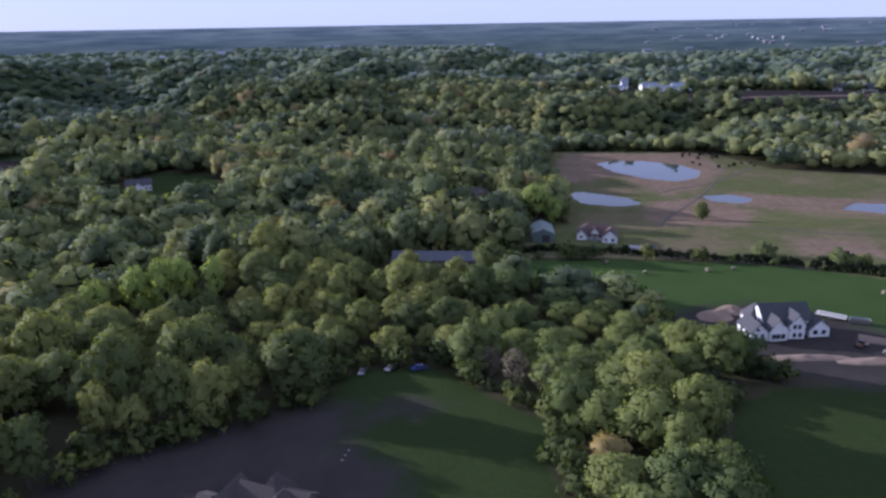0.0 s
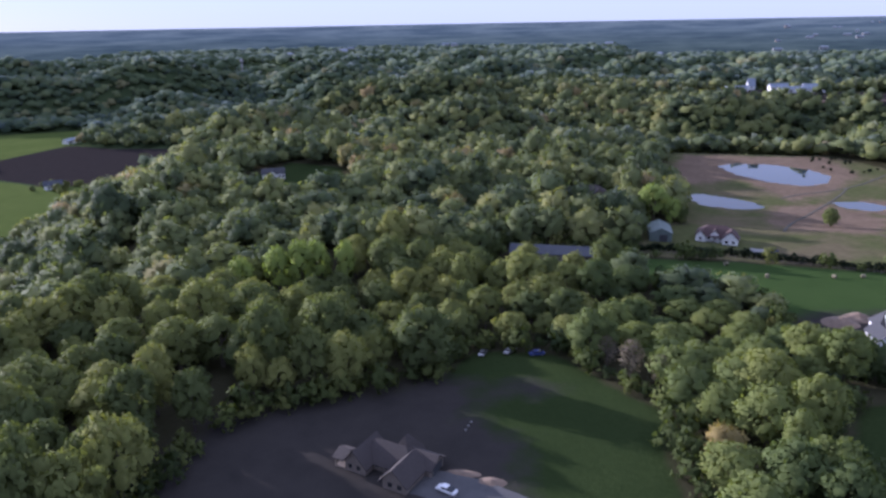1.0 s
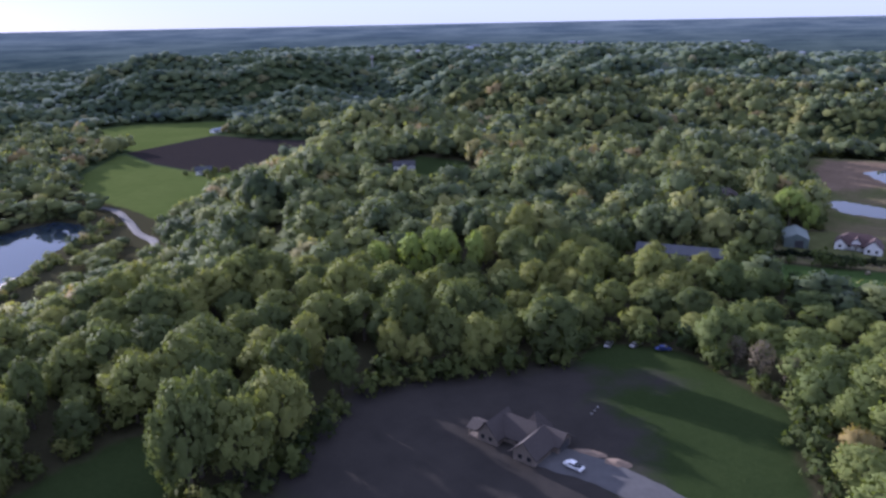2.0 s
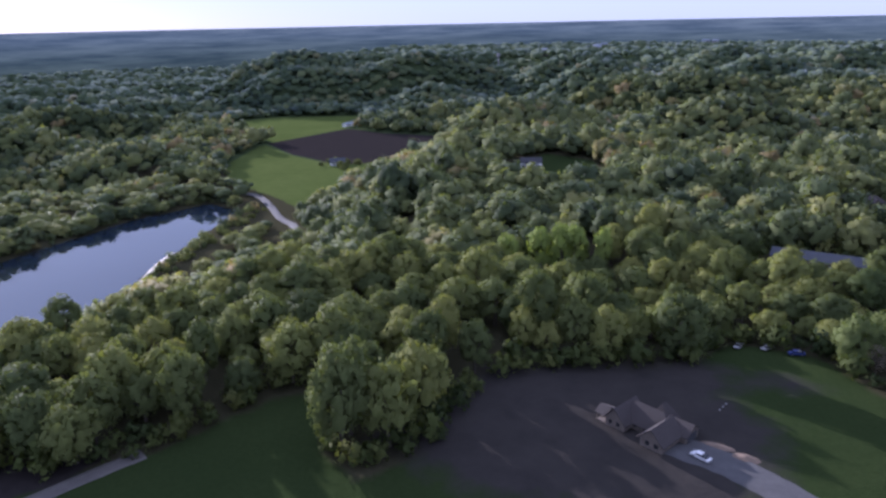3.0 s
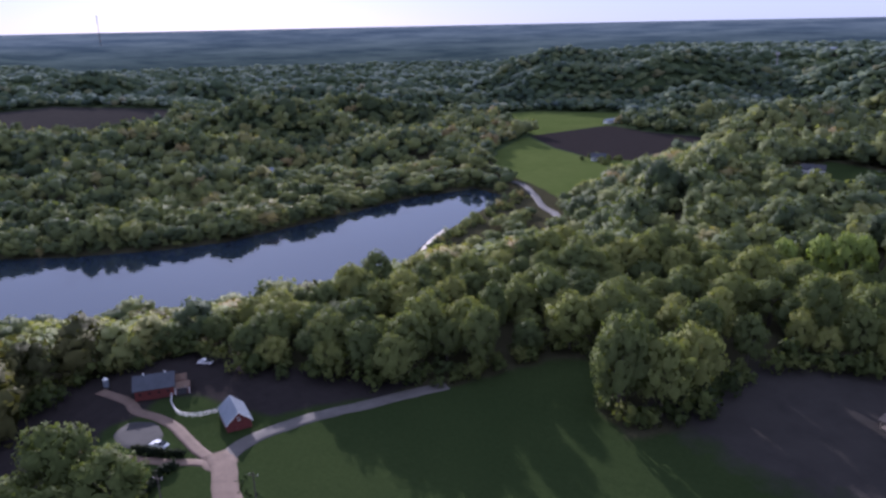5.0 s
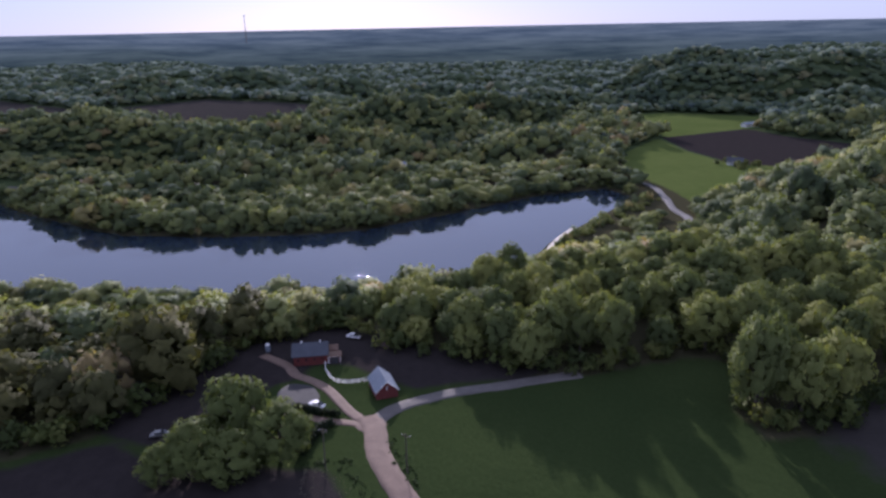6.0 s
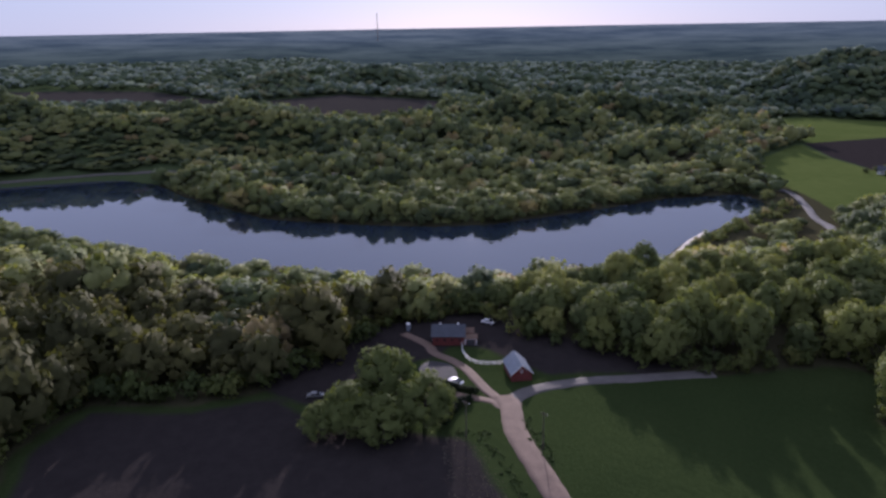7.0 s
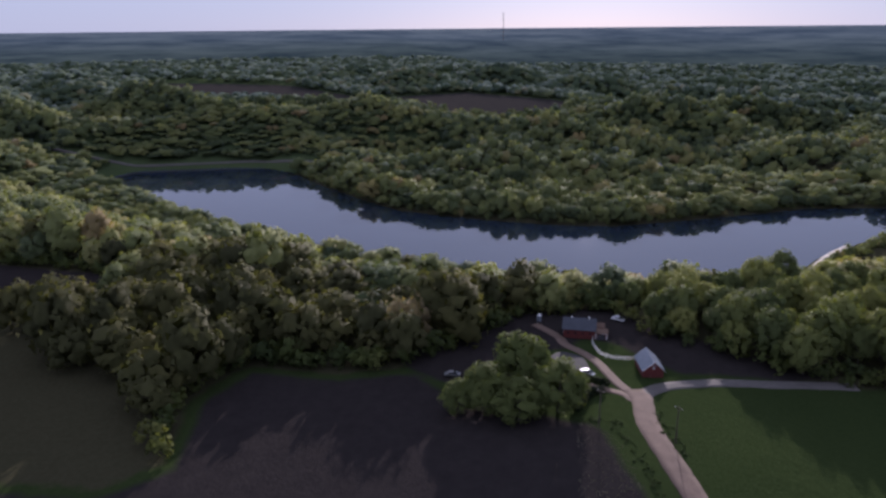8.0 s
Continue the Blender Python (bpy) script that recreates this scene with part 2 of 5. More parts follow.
# ---------- mesh helpers ----------
def link_mesh(name, verts, faces, material, parent=None, label="", smooth=False):
    me = bpy.data.meshes.new(name)
    me.from_pydata([tuple(v) for v in verts], [], [tuple(f) for f in faces])
    me.materials.append(material)
    if smooth:
        me.polygons.foreach_set("use_smooth", [True] * len(me.polygons))
    ob = new(name, me)
    if parent:
        ob.parent = parent
    if label:
        ob["label"] = label
    return ob


def part(name, bm, material, parent, label=""):
    """Links a bmesh as one mesh object under a thing or a part."""
    me = bpy.data.meshes.new(name)
    bmesh.ops.recalc_face_normals(bm, faces=bm.faces)
    bm.to_mesh(me)
    bm.free()
    me.materials.append(material)
    ob = new(name, me)
    ob.parent = parent
    if label:
        ob["label"] = label
    return ob


def thing(name, m, label, category, group="", kind=""):
    ob = new(name)
    ob.matrix_basis = m
    return tagged(ob, label, category, group, kind)


def add_box(bm, x0, y0, z0, x1, y1, z1, m=None, bevel=0.0):
    made = bmesh.ops.create_cube(bm, size=1.0, matrix=Matrix.Translation(((x0 + x1) / 2, (y0 + y1) / 2, (z0 + z1) / 2)) @
                                 Matrix.Diagonal((abs(x1 - x0), abs(y1 - y0), abs(z1 - z0), 1)))["verts"]
    if bevel:
        edges = {e for v in made for e in v.link_edges}
        made = bmesh.ops.bevel(bm, geom=list(edges), offset=bevel, segments=1, affect="EDGES")["verts"]
        made = list({v for v in made})
    if m is not None:
        bmesh.ops.transform(bm, matrix=m, verts=[v for v in made if v.is_valid])
    return made


def box_bm(*a, bevel=0.0):
    bm = bmesh.new()
    add_box(bm, *a, bevel=bevel)
    return bm


def add_prism(bm, profile, x0, x1, m=None):
    """A profile of (y, z) points drawn out along x."""
    a = [bm.verts.new((x0, y, z)) for y, z in profile]
    b = [bm.verts.new((x1, y, z)) for y, z in profile]
    n = len(profile)
    bm.faces.new(a[::-1])
    bm.faces.new(b)
    for i in range(n):
        bm.faces.new((a[i], a[(i + 1) % n], b[(i + 1) % n], b[i]))
    if m is not None:
        bmesh.ops.transform(bm, matrix=m, verts=a + b)


def add_tube(bm, p, q, r0, r1, sides=6):
    p, q = Vector(p), Vector(q)
    way = (q - p).normalized()
    side = way.orthogonal().normalized()
    other = way.cross(side)
    rings = []
    for c, r in ((p, r0), (q, r1)):
        rings.append([bm.verts.new(c + r * (math.cos(2 * math.pi * i / sides) * side + math.sin(2 * math.pi * i / sides) * other)) for i in range(sides)])
    for i in range(sides):
        bm.faces.new((rings[0][i], rings[0][(i + 1) % sides], rings[1][(i + 1) % sides], rings[1][i]))
    bm.faces.new(rings[0][::-1])
    bm.faces.new(rings[1])


def tube_bm(*a, **k):
    bm = bmesh.new()
    add_tube(bm, *a, **k)
    return bm


def ground_z(x, y):
    return float(height(x, y))


def fast_mesh(name, verts, tris, smooth, material, tint=None, normals=None):
    me = bpy.data.meshes.new(name)
    nv, nt = len(verts), len(tris)
    me.vertices.add(nv)
    me.vertices.foreach_set("co", np.ascontiguousarray(verts, np.float32).ravel())
    me.loops.add(3 * nt)
    me.loops.foreach_set("vertex_index", np.ascontiguousarray(tris, np.int32).ravel())
    me.polygons.add(nt)
    me.polygons.foreach_set("loop_start", np.arange(0, 3 * nt, 3, dtype=np.int32))
    me.polygons.foreach_set("use_smooth", np.ascontiguousarray(smooth, bool))
    if tint is not None:
        a = me.attributes.new("tint", "FLOAT", "FACE")
        a.data.foreach_set("value", np.ascontiguousarray(tint, np.float32))
    me.update(calc_edges=True)
    if normals is not None:
        me.normals_split_custom_set_from_vertices(np.ascontiguousarray(normals, np.float32))
    me.materials.append(material)
    return me


# ---------- lie of the land ----------
NEAR_BANK = [(-690, -268), (-640, -238), (-505, -147), (-430, -85), (-368, -10), (-335, 48), (-311, 112), (-306, 156),
             (-344, 215), (-379, 298), (-398, 345)]
FAR_BANK = [(-438, 352), (-452, 290), (-444, 200), (-441, 125), (-452, 90), (-482, 38), (-526, -18), (-569, -40), (-637, -72),
            (-700, -92), (-742, -126), (-748, -180), (-752, -245), (-730, -274)]
RIVER = NEAR_BANK + FAR_BANK
# middle of the bluff's slope; the upland lies east of it
UPLAND = [(-900, -560), (-640, -420), (-520, -300), (-395, -180), (-300, -75), (-262, 20), (-246, 105), (-236, 165), (-196, 222),
          (-214, 262), (-262, 300), (-292, 360), (-318, 470), (-330, 600), (-322, 760), (-330, 920), (-430, 1080), (-700, 1350),
          (-900, 1900), (4000, 1900), (4000, -2500), (-900, -2500)]
RIDGE = [(-985, 860), (-860, 885), (-735, 950), (-680, 1120), (-600, 1330), (-450, 1430), (-250, 1370), (-80, 1330), (120, 1500), (150, 2100),
         (-1250, 2100), (-1150, 1400)]


def edge_distance(x, y, poly):
    """Distance to the outline of a polygon, positive inside."""
    x, y = np.asarray(x, float), np.asarray(y, float)
    best = np.full(np.broadcast(x, y).shape, 1e9)
    inside = np.zeros(best.shape, bool)
    for (ax, ay), (bx, by) in zip(poly, poly[1:] + poly[:1]):
        dx, dy = bx - ax, by - ay
        s = np.clip(((x - ax) * dx + (y - ay) * dy) / (dx * dx + dy * dy), 0, 1)
        best = np.minimum(best, np.hypot(x - ax - s * dx, y - ay - s * dy))
        if ay != by:
            inside ^= ((ay > y) != (by > y)) & (x < ax + (y - ay) * dx / dy)
    return np.where(inside, best, -best)


def line_distance(x, y, line):
    x, y = np.asarray(x, float), np.asarray(y, float)
    best = np.full(np.broadcast(x, y).shape, 1e9)
    for (ax, ay), (bx, by) in zip(line, line[1:]):
        dx, dy = bx - ax, by - ay
        s = np.clip(((x - ax) * dx + (y - ay) * dy) / (dx * dx + dy * dy), 0, 1)
        best = np.minimum(best, np.hypot(x - ax - s * dx, y - ay - s * dy))
    return best


def ramp(v, a, b):
    s = np.clip((v - a) / (b - a), 0, 1)
    return s * s * (3 - 2 * s)


def bump(x, y, cx, cy, rx, ry, turn=0.0):
    c, s = math.cos(math.radians(turn)), math.sin(math.radians(turn))
    u, v = ((x - cx) * c + (y - cy) * s) / rx, ((y - cy) * c - (x - cx) * s) / ry
    return np.exp(-0.5 * (u * u + v * v))


POND_Z = -16.0
POND_A = [(70, 444), (76, 424), (94, 416), (106, 420), (103, 430), (88, 443), (76, 450)]
POND_B = [(108, 546), (114, 518), (130, 494), (148, 484), (163, 494), (171, 514), (164, 536), (144, 552), (120, 556)]
POND_C = [(152, 436), (156, 425), (168, 420), (176, 428), (168, 437)]
POND_D = [(222, 402), (242, 391), (284, 380), (304, 392), (266, 408), (234, 412)]
PONDS = [POND_A, POND_B, POND_C, POND_D]


def height(x, y):
    """Ground height in metres, for arrays."""
    x, y = np.broadcast_arrays(np.asarray(x, float), np.asarray(y, float))
    r = np.hypot(x, y)
    up = -1.5 + 4.0 * bump(x, y, -122, -38, 26, 34) - 3.5 * ramp(y, 145, 205) - 4.0 * ramp(y, 240, 340) - 4.5 * ramp(y, 380, 470) * (1 - ramp(x, 20, 60)) - 6.8 * ramp(y, 335, 405) * ramp(x, 20, 60)
    up = up + 6.0 * bump(x, y, -150, 440, 80, 90) + 7.0 * ramp(y, 600, 900) - 1.5 * ramp(-x, 170, 220) * ramp(-y, -40, 40)
    up = up - 7.0 * ramp(-line_distance(x, y, [(-205, 243), (-140, 232), (-60, 195)]), -45, 0)
    up = up + 8.0 * bump(x, y, -235, 570, 55, 110, -12)
    up = up - 22.0 * ramp(-line_distance(x, y, [(-400, 800), (-150, 745), (60, 705), (260, 690)]), -110, 0)
    low = -38.0 + 26.0 * ramp(-x - 0.25 * y, 520, 1000) * (1 - ramp(y, 330, 520)) - 3.0 * ramp(y, 420, 900)
    low = low + 11.0 * bump(x, y, -862, -230, 44, 150, 8)
    k = ramp(edge_distance(x, y, UPLAND), -62, 62)
    h = low * (1 - k) + up * k
    # wooded ridges across the valley, then land that climbs slowly to the skyline
    for ridge, top, wide in ((RIDGE, 8, 48),):
        k = ramp(edge_distance(x, y, ridge), -wide, wide)
        h = h * (1 - k) + np.maximum(h, top) * k
    h = h + (70 - h) * 0.985 * ramp(r, 1300, 4700) ** 0.9
    h = h + 15.0 * ramp(edge_distance(x, y, FARM_NORTH), -90, 20)
    bed = edge_distance(x, y, RIVER)
    # low hills in the woods beyond the river and the valley
    away = np.hypot(x, y + 50)
    hilly = (away > 520) & (away < 1900)
    if np.any(hilly):
        free = np.zeros(h.shape)
        open_land = np.max([edge_distance(x[hilly], y[hilly], p) for p in CLEARINGS], axis=0)
        free[hilly] = ramp(away[hilly], 520, 700) * ramp(-away[hilly], -1900, -1300) * ramp(-bed[hilly], 30, 120) * ramp(-open_land, 15, 110)
        h = h + free * 9.5 * (np.sin(0.021 * x + 0.013 * y + 1.0) + np.sin(0.025 * y - 0.012 * x + 2.2) + 0.8 * np.sin(0.036 * x - 0.021 * y) + 0.4)
    h = np.where((x < -690) & (y < 0), np.minimum(h, RIVER_Z + 2.5 + 0.3 * np.maximum(-bed - 12, 0)), h)
    h = np.where(bed > -14, np.minimum(h, RIVER_Z + 1.6 - 2.4 * ramp(bed, -14, 10) + np.maximum(-bed, 0) * 0.12), h)
    for pond in PONDS:
        d = edge_distance(x, y, pond)
        h = np.where(d > -10, np.minimum(h, POND_Z + 0.5 - 1.6 * ramp(d, -10, 6) + np.maximum(-d, 0) * 0.1), h)
    return h


# ---------- what grows where ----------
OPEN_SOUTH = [(-84, 106), (-83, 123), (-69, 137), (-54, 144), (-38, 158), (-31, 184), (-7, 183), (8, 162), (20, 151), (19, 134), (20, 115),
              (44, 60), (80, -400), (-100, -400), (-140, -300), (-150, -178), (-139, -143), (-146, -131), (-176, -128), (-196, -114),
              (-182, -88), (-182, -62), (-196, -42), (-212, -22), (-210, 9), (-181, 17), (-167, 27), (-150, 39), (-139, 55), (-135, 71),
              (-131, 90), (-120, 96), (-111, 86), (-104, 73), (-90, 68), (-81, 88)]
HAY_FIELD = [(20, 287), (67, 286), (116, 279), (160, 258), (300, 205), (300, 110), (140, 196), (74, 221), (56, 243), (26, 252), (12, 270)]
FIELD_EAST = [(84, 168), (111, 171), (190, 180), (320, 100), (300, -80), (100, -60), (54, 90), (57, 116), (61, 140), (67, 158)]
BUILDING_PLOT = [(63, 198), (70, 226), (90, 231), (104, 231), (118, 224), (134, 208), (170, 186), (150, 166), (111, 168), (92, 170), (79, 182)]
MEADOW = [(26, 304), (34, 345), (56, 356), (60, 410), (58, 520), (79, 602), (150, 606), (206, 584), (228, 520), (294, 494), (460, 450),
          (520, 200), (300, 200), (166, 254), (120, 279), (90, 287), (50, 290), (22, 292)]
HOUSE_DIRT = [(-96, 84), (-95, 108), (-88, 128), (-72, 142), (-55, 150), (-38, 164), (-27, 158), (-25, 141), (-13, 131), (-12, 112), (-16, 92), (-36, 84), (-60, 76)]
LAWN_SCAR = [(-26, 151), (-13, 153), (-5, 161), (-13, 162), (-26, 157)]
PLOUGH_SOUTH = [(-138, -35), (-133, -27), (-112, -29), (-92, -28), (-80, -60), (-80, -300), (-135, -300), (-146, -178), (-135, -143),
                (-142, -128), (-174, -124), (-190, -112), (-178, -88), (-177, -66), (-160, -58)]
PADDOCK = [(-206, -4), (-212, 14), (-184, 26), (-166, 36), (-147, 50), (-147, 38), (-155, 22), (-159, 9), (-170, 5), (-182, 1), (-187, 3)]
FARM_YARD = [(-218, -64), (-216, 14), (-190, 20), (-183, 2), (-190, -9), (-183, -14), (-183, -24), (-172, -30), (-160, -34), (-170, -60), (-190, -70)]
DARK_FIELD = [(-330, -236), (-296, -168), (-270, -176), (-250, -205), (-262, -300), (-360, -330)]
VALLEY_TOP = [(-790, 706), (-775, 800), (-651, 872), (-590, 770), (-596, 606), (-690, 640)]
VALLEY_PLOUGH = [(-598, 594), (-588, 740), (-520, 722), (-446, 728), (-380, 650), (-386, 556), (-445, 522), (-520, 546)]
VALLEY_GREEN = [(-600, 590), (-520, 542), (-445, 518), (-386, 552), (-366, 500), (-350, 400), (-352, 362), (-409, 388), (-474, 408), (-540, 470)]
FARM_NORTH = [(-17, 891), (104, 857), (203, 828), (316, 824), (291, 758), (415, 753), (522, 857), (378, 896), (270, 922), (197, 950), (78, 922)]
FARM_WEST = [(-1600, -380), (-1470, -90), (-1150, 30), (-1200, 210), (-1018, 322), (-880, 252), (-892, 129), (-1110, -90), (-1230, -320)]
WHITE_HOUSE_LOT = [(-214, 416), (-192, 372), (-166, 346), (-142, 352), (-134, 396), (-166, 470), (-206, 478)]
OLD_HOUSE_LOT = [(-16, 364), (18, 360), (24, 420), (-6, 426)]
LONG_HOUSE_LOT = [(-34, 246), (12, 246), (14, 292), (-32, 294)]
STRAW_PONDS = [(87, 593), (192, 586), (196, 519), (158, 464), (128, 434), (110, 500), (75, 477), (57, 486)]
STRAW_MIDDLE = [(114, 423), (145, 433), (161, 411), (168, 396), (141, 343), (104, 351), (100, 380)]
STRAW_MARSH = [(171, 447), (203, 433), (320, 405), (380, 360), (229, 382), (189, 400), (156, 415)]
STRAW_SOUTH = [(154, 323), (189, 312), (176, 288), (143, 293)]
CLEARINGS = [OPEN_SOUTH, HAY_FIELD, FIELD_EAST, BUILDING_PLOT, MEADOW, DARK_FIELD, VALLEY_TOP, VALLEY_PLOUGH, VALLEY_GREEN, FARM_NORTH,
             FARM_WEST, WHITE_HOUSE_LOT, OLD_HOUSE_LOT, LONG_HOUSE_LOT]
COVER = {"lawn": [OPEN_SOUTH, FIELD_EAST, WHITE_HOUSE_LOT, OLD_HOUSE_LOT],
         "pasture": [VALLEY_TOP, VALLEY_GREEN],
         "hayfield": [HAY_FIELD],
         "soil": [HOUSE_DIRT, LAWN_SCAR, BUILDING_PLOT, FARM_WEST],
         "plough": [PLOUGH_SOUTH, PADDOCK, FARM_YARD, DARK_FIELD, VALLEY_PLOUGH, FARM_NORTH],
         "meadow": [MEADOW],
         "straw": [STRAW_PONDS, STRAW_MIDDLE, STRAW_MARSH, STRAW_SOUTH]}


def stretch(lo, dense_lo, dense_hi, hi, step, grow=1.07):
    """Grid lines that stand close in the middle and draw apart outwards."""
    mid = list(np.arange(dense_lo, dense_hi, step))
    right, s = [dense_hi], step
    while right[-1] < hi:
        s *= grow
        right.append(right[-1] + min(s, 120))
    left, s = [dense_lo], step
    while left[-1] > lo:
        s *= grow
        left.append(left[-1] - min(s, 120))
    return np.array(left[:0:-1] + mid + right)


def build_ground():
    gx, gy = stretch(-4950, -480, 300, 4950, 3.6), stretch(-4950, -220, 620, 4950, 3.6)
    X, Y = np.meshgrid(gx, gy)
    Z = height(X, Y)
    near = np.hypot(X + 60, Y - 60) < 420
    rng = np.random.default_rng(5)
    Z = Z + np.where(near, rng.normal(0, 0.06, Z.shape), 0)
    ny, nx = X.shape
    i = (np.arange(ny - 1)[:, None] * nx + np.arange(nx - 1)[None]).ravel()
    tris = np.concatenate([np.stack([i, i + 1, i + nx + 1], 1), np.stack([i, i + nx + 1, i + nx], 1)])
    me = fast_mesh("ground", np.stack([X, Y, Z], 2).reshape(-1, 3), tris, np.ones(len(tris), bool), ground_cover)
    x, y = X.ravel(), Y.ravel()
    for name, polygons in COVER.items():
        d = np.max([edge_distance(x, y, p) for p in polygons], axis=0)
        me.attributes.new(name, "FLOAT", "POINT").data.foreach_set("value", np.clip(d, -40, 40).astype(np.float32))
    far = np.hypot(x, y) - 700
    me.attributes.new("woods", "FLOAT", "POINT").data.foreach_set("value", np.clip(far, -40, 40).astype(np.float32))
    tagged(new("ground", me), "rolling farmland with grass, bare soil and woodland floor", "ground", kind="structure")


build_ground()


def build_backdrop():
    """The last ring of country before the skyline, in long low swells."""
    rings = [1990, 2160, 2600, 3100, 3500, 3800, 4100, 4400, 4700, 4930]
    n = 160
    verts, faces = [], []
    turns = np.radians(-135 + 190 * np.arange(n + 1) / n)
    for k, r in enumerate(rings):
        xs, ys = r * np.sin(turns), r * np.cos(turns) - 40
        for x, y, z in zip(xs, ys, height(xs, ys)):
            swell = 9 * noise.noise(Vector((x * 0.0016, y * 0.0016, 2.0)))
            verts.append((float(x), float(y), float(z) + (-14 if k == 0 else 5 + swell if k < 6 else 15)))
    for k in range(len(rings) - 1):
        for i in range(n):
            a = k * (n + 1) + i
            faces.append((a, a + 1, a + n + 2, a + n + 1))
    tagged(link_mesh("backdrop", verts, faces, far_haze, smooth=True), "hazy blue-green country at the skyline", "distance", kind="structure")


build_backdrop()


def smooth_line(points, step=2.0):
    """A curve through the points, as points about a step apart."""
    p = [Vector((*a, 0)) for a in points]
    p = [2 * p[0] - p[1]] + p + [2 * p[-1] - p[-2]]
    out = []
    for a, b, c, d in zip(p, p[1:], p[2:], p[3:]):
        n = max(2, int((c - b).length / step))
        for k in range(n):
            t = k / n
            out.append(0.5 * (2 * b + (c - a) * t + (2 * a - 5 * b + 4 * c - d) * t * t + (3 * b - a - 3 * c + d) * t ** 3))
    return out + [p[-2]]


def ribbon(name, points, width, material, lift, label, category, kind="structure"):
    """A road that follows the ground, with a rounded crown and ragged shoulders."""
    rng = random.Random(len(points) * 31 + int(width * 10))
    line = smooth_line(points)
    places, lifts, faces = [], [], []
    across = (-0.56, -0.5, -0.22, 0.0, 0.22, 0.5, 0.56)
    for k, p in enumerate(line):
        way = (line[min(k + 1, len(line) - 1)] - line[max(k - 1, 0)]).normalized()
        side = Vector((way.y, -way.x, 0))
        w = width * (1 + rng.uniform(-0.05, 0.05))
        for s in across:
            q = p + side * (s * w)
            places.append((q.x, q.y))
            lifts.append((lift if abs(s) < 0.52 else -0.4) + 0.06 * (0.25 - s * s))
    flat = np.array(places)
    verts = [(x, y, float(z)) for (x, y), z in zip(places, height(flat[:, 0], flat[:, 1]) + np.array(lifts))]
    n = len(across)
    for k in range(len(line) - 1):
        for s in range(n - 1):
            faces.append((k * n + s, k * n + s + 1, (k + 1) * n + s + 1, (k + 1) * n + s))
    ob = link_mesh(name, verts, faces, material, smooth=True)
    return tagged(ob, label, category, kind=kind)


def sheet(name, polygon, z, material, label, category):
    verts = [(x, y, z) for x, y in polygon]
    bm = bmesh.new()
    f = bm.faces.new([bm.verts.new(v) for v in verts])
    bmesh.ops.triangulate(bm, faces=[f])
    bmesh.ops.recalc_face_normals(bm, faces=bm.faces)
    if bm.faces[:][0].normal.z < 0:
        bmesh.ops.reverse_faces(bm, faces=bm.faces)
    me = bpy.data.meshes.new(name)
    bm.to_mesh(me)
    bm.free()
    me.materials.append(material)
    return tagged(new(name, me), label, category, kind="structure")


def grown(polygon, by):
    cx, cy = sum(p[0] for p in polygon) / len(polygon), sum(p[1] for p in polygon) / len(polygon)
    out = []
    for x, y in polygon:
        d = math.hypot(x - cx, y - cy)
        out.append((cx + (x - cx) * (d + by) / d, cy + (y - cy) * (d + by) / d))
    return out


def river_sheet():
    """Water from bank to bank, a little under both."""
    banks = [(x + 14, y - 8) for x, y in NEAR_BANK] + [(x - 16, y + 10) for x, y in FAR_BANK]
    sheet("water_river", banks, RIVER_Z, river_water, "broad calm river that mirrors the evening sky", "river")


river_sheet()
for pond in PONDS:
    sheet("water_pond", grown(pond, 8), POND_Z, pond_water, "still pond among meadow grass", "pond")

# roads and drives
def turnaround(cx, cy, rx, ry, surface, label, lift=0.2):
    """The gravelled yard inside the drive's loop."""
    verts = [(cx, cy, ground_z(cx, cy) + lift)]
    for k in range(5):
        for i in range(28):
            a, f = 2 * math.pi * i / 28, (k + 1) / 5 * (1 + 0.04 * math.sin(5 * i))
            x, y = cx + rx * f * math.cos(a), cy + ry * f * math.sin(a)
            verts.append((x, y, ground_z(x, y) + (lift if k < 4 else -0.3)))
    faces = [(0, 1 + i, 1 + (i + 1) % 28) for i in range(28)]
    for k in range(4):
        for i in range(28):
            a, c = 1 + 28 * k, 1 + 28 * (k + 1)
            faces.append((a + i, c + i, c + (i + 1) % 28, a + (i + 1) % 28))
    tagged(link_mesh("pavement_yard", verts, faces, surface, smooth=True), label, "yard", kind="structure")


turnaround(-173.5, -18.5, 8.5, 6.0, yard_gravel, "dark gravel turning yard inside the drive")
turnaround(-146.5, -9.5, 4.4, 4.6, gravel, "pale gravel apron where the lanes meet", 0.16)
ribbon("road_main", [(-151, -8.5), (-143, -10), (-134, -13.8), (-127, -15.5), (-120, -16.5), (-112, -17.5), (-102, -18.6), (-70, -22.5), (-30, -26), (40, -30), (110, -38), (220, -52)], 5.6, gravel, 0.16,
       "pale gravel farm road that forks at the barns", "road")
ribbon("road_lane", [(-143, -11), (-148, -6.5), (-151.2, 1), (-151.2, 13), (-149.5, 22), (-147, 30.5), (-143.5, 44), (-140.5, 54)], 4.6, grey_lane, 0.12,
       "narrow gravel lane along the field", "lane")
ribbon("road_loop", [(-146, -10), (-154.5, -10.8), (-161, -10.7), (-171, -10.5), (-179, -12), (-186, -14.6), (-194, -14.4), (-206, -18)], 3.0, gravel, 0.13,
       "gravel drive that loops past the barn", "drive")
ribbon("road_spur", [(-146, -10.5), (-150.5, -13.8), (-154.7, -17.9), (-159, -21), (-166, -26), (-176, -32)], 2.8, gravel, 0.10,
       "short gravel spur beside the hedge", "drive")
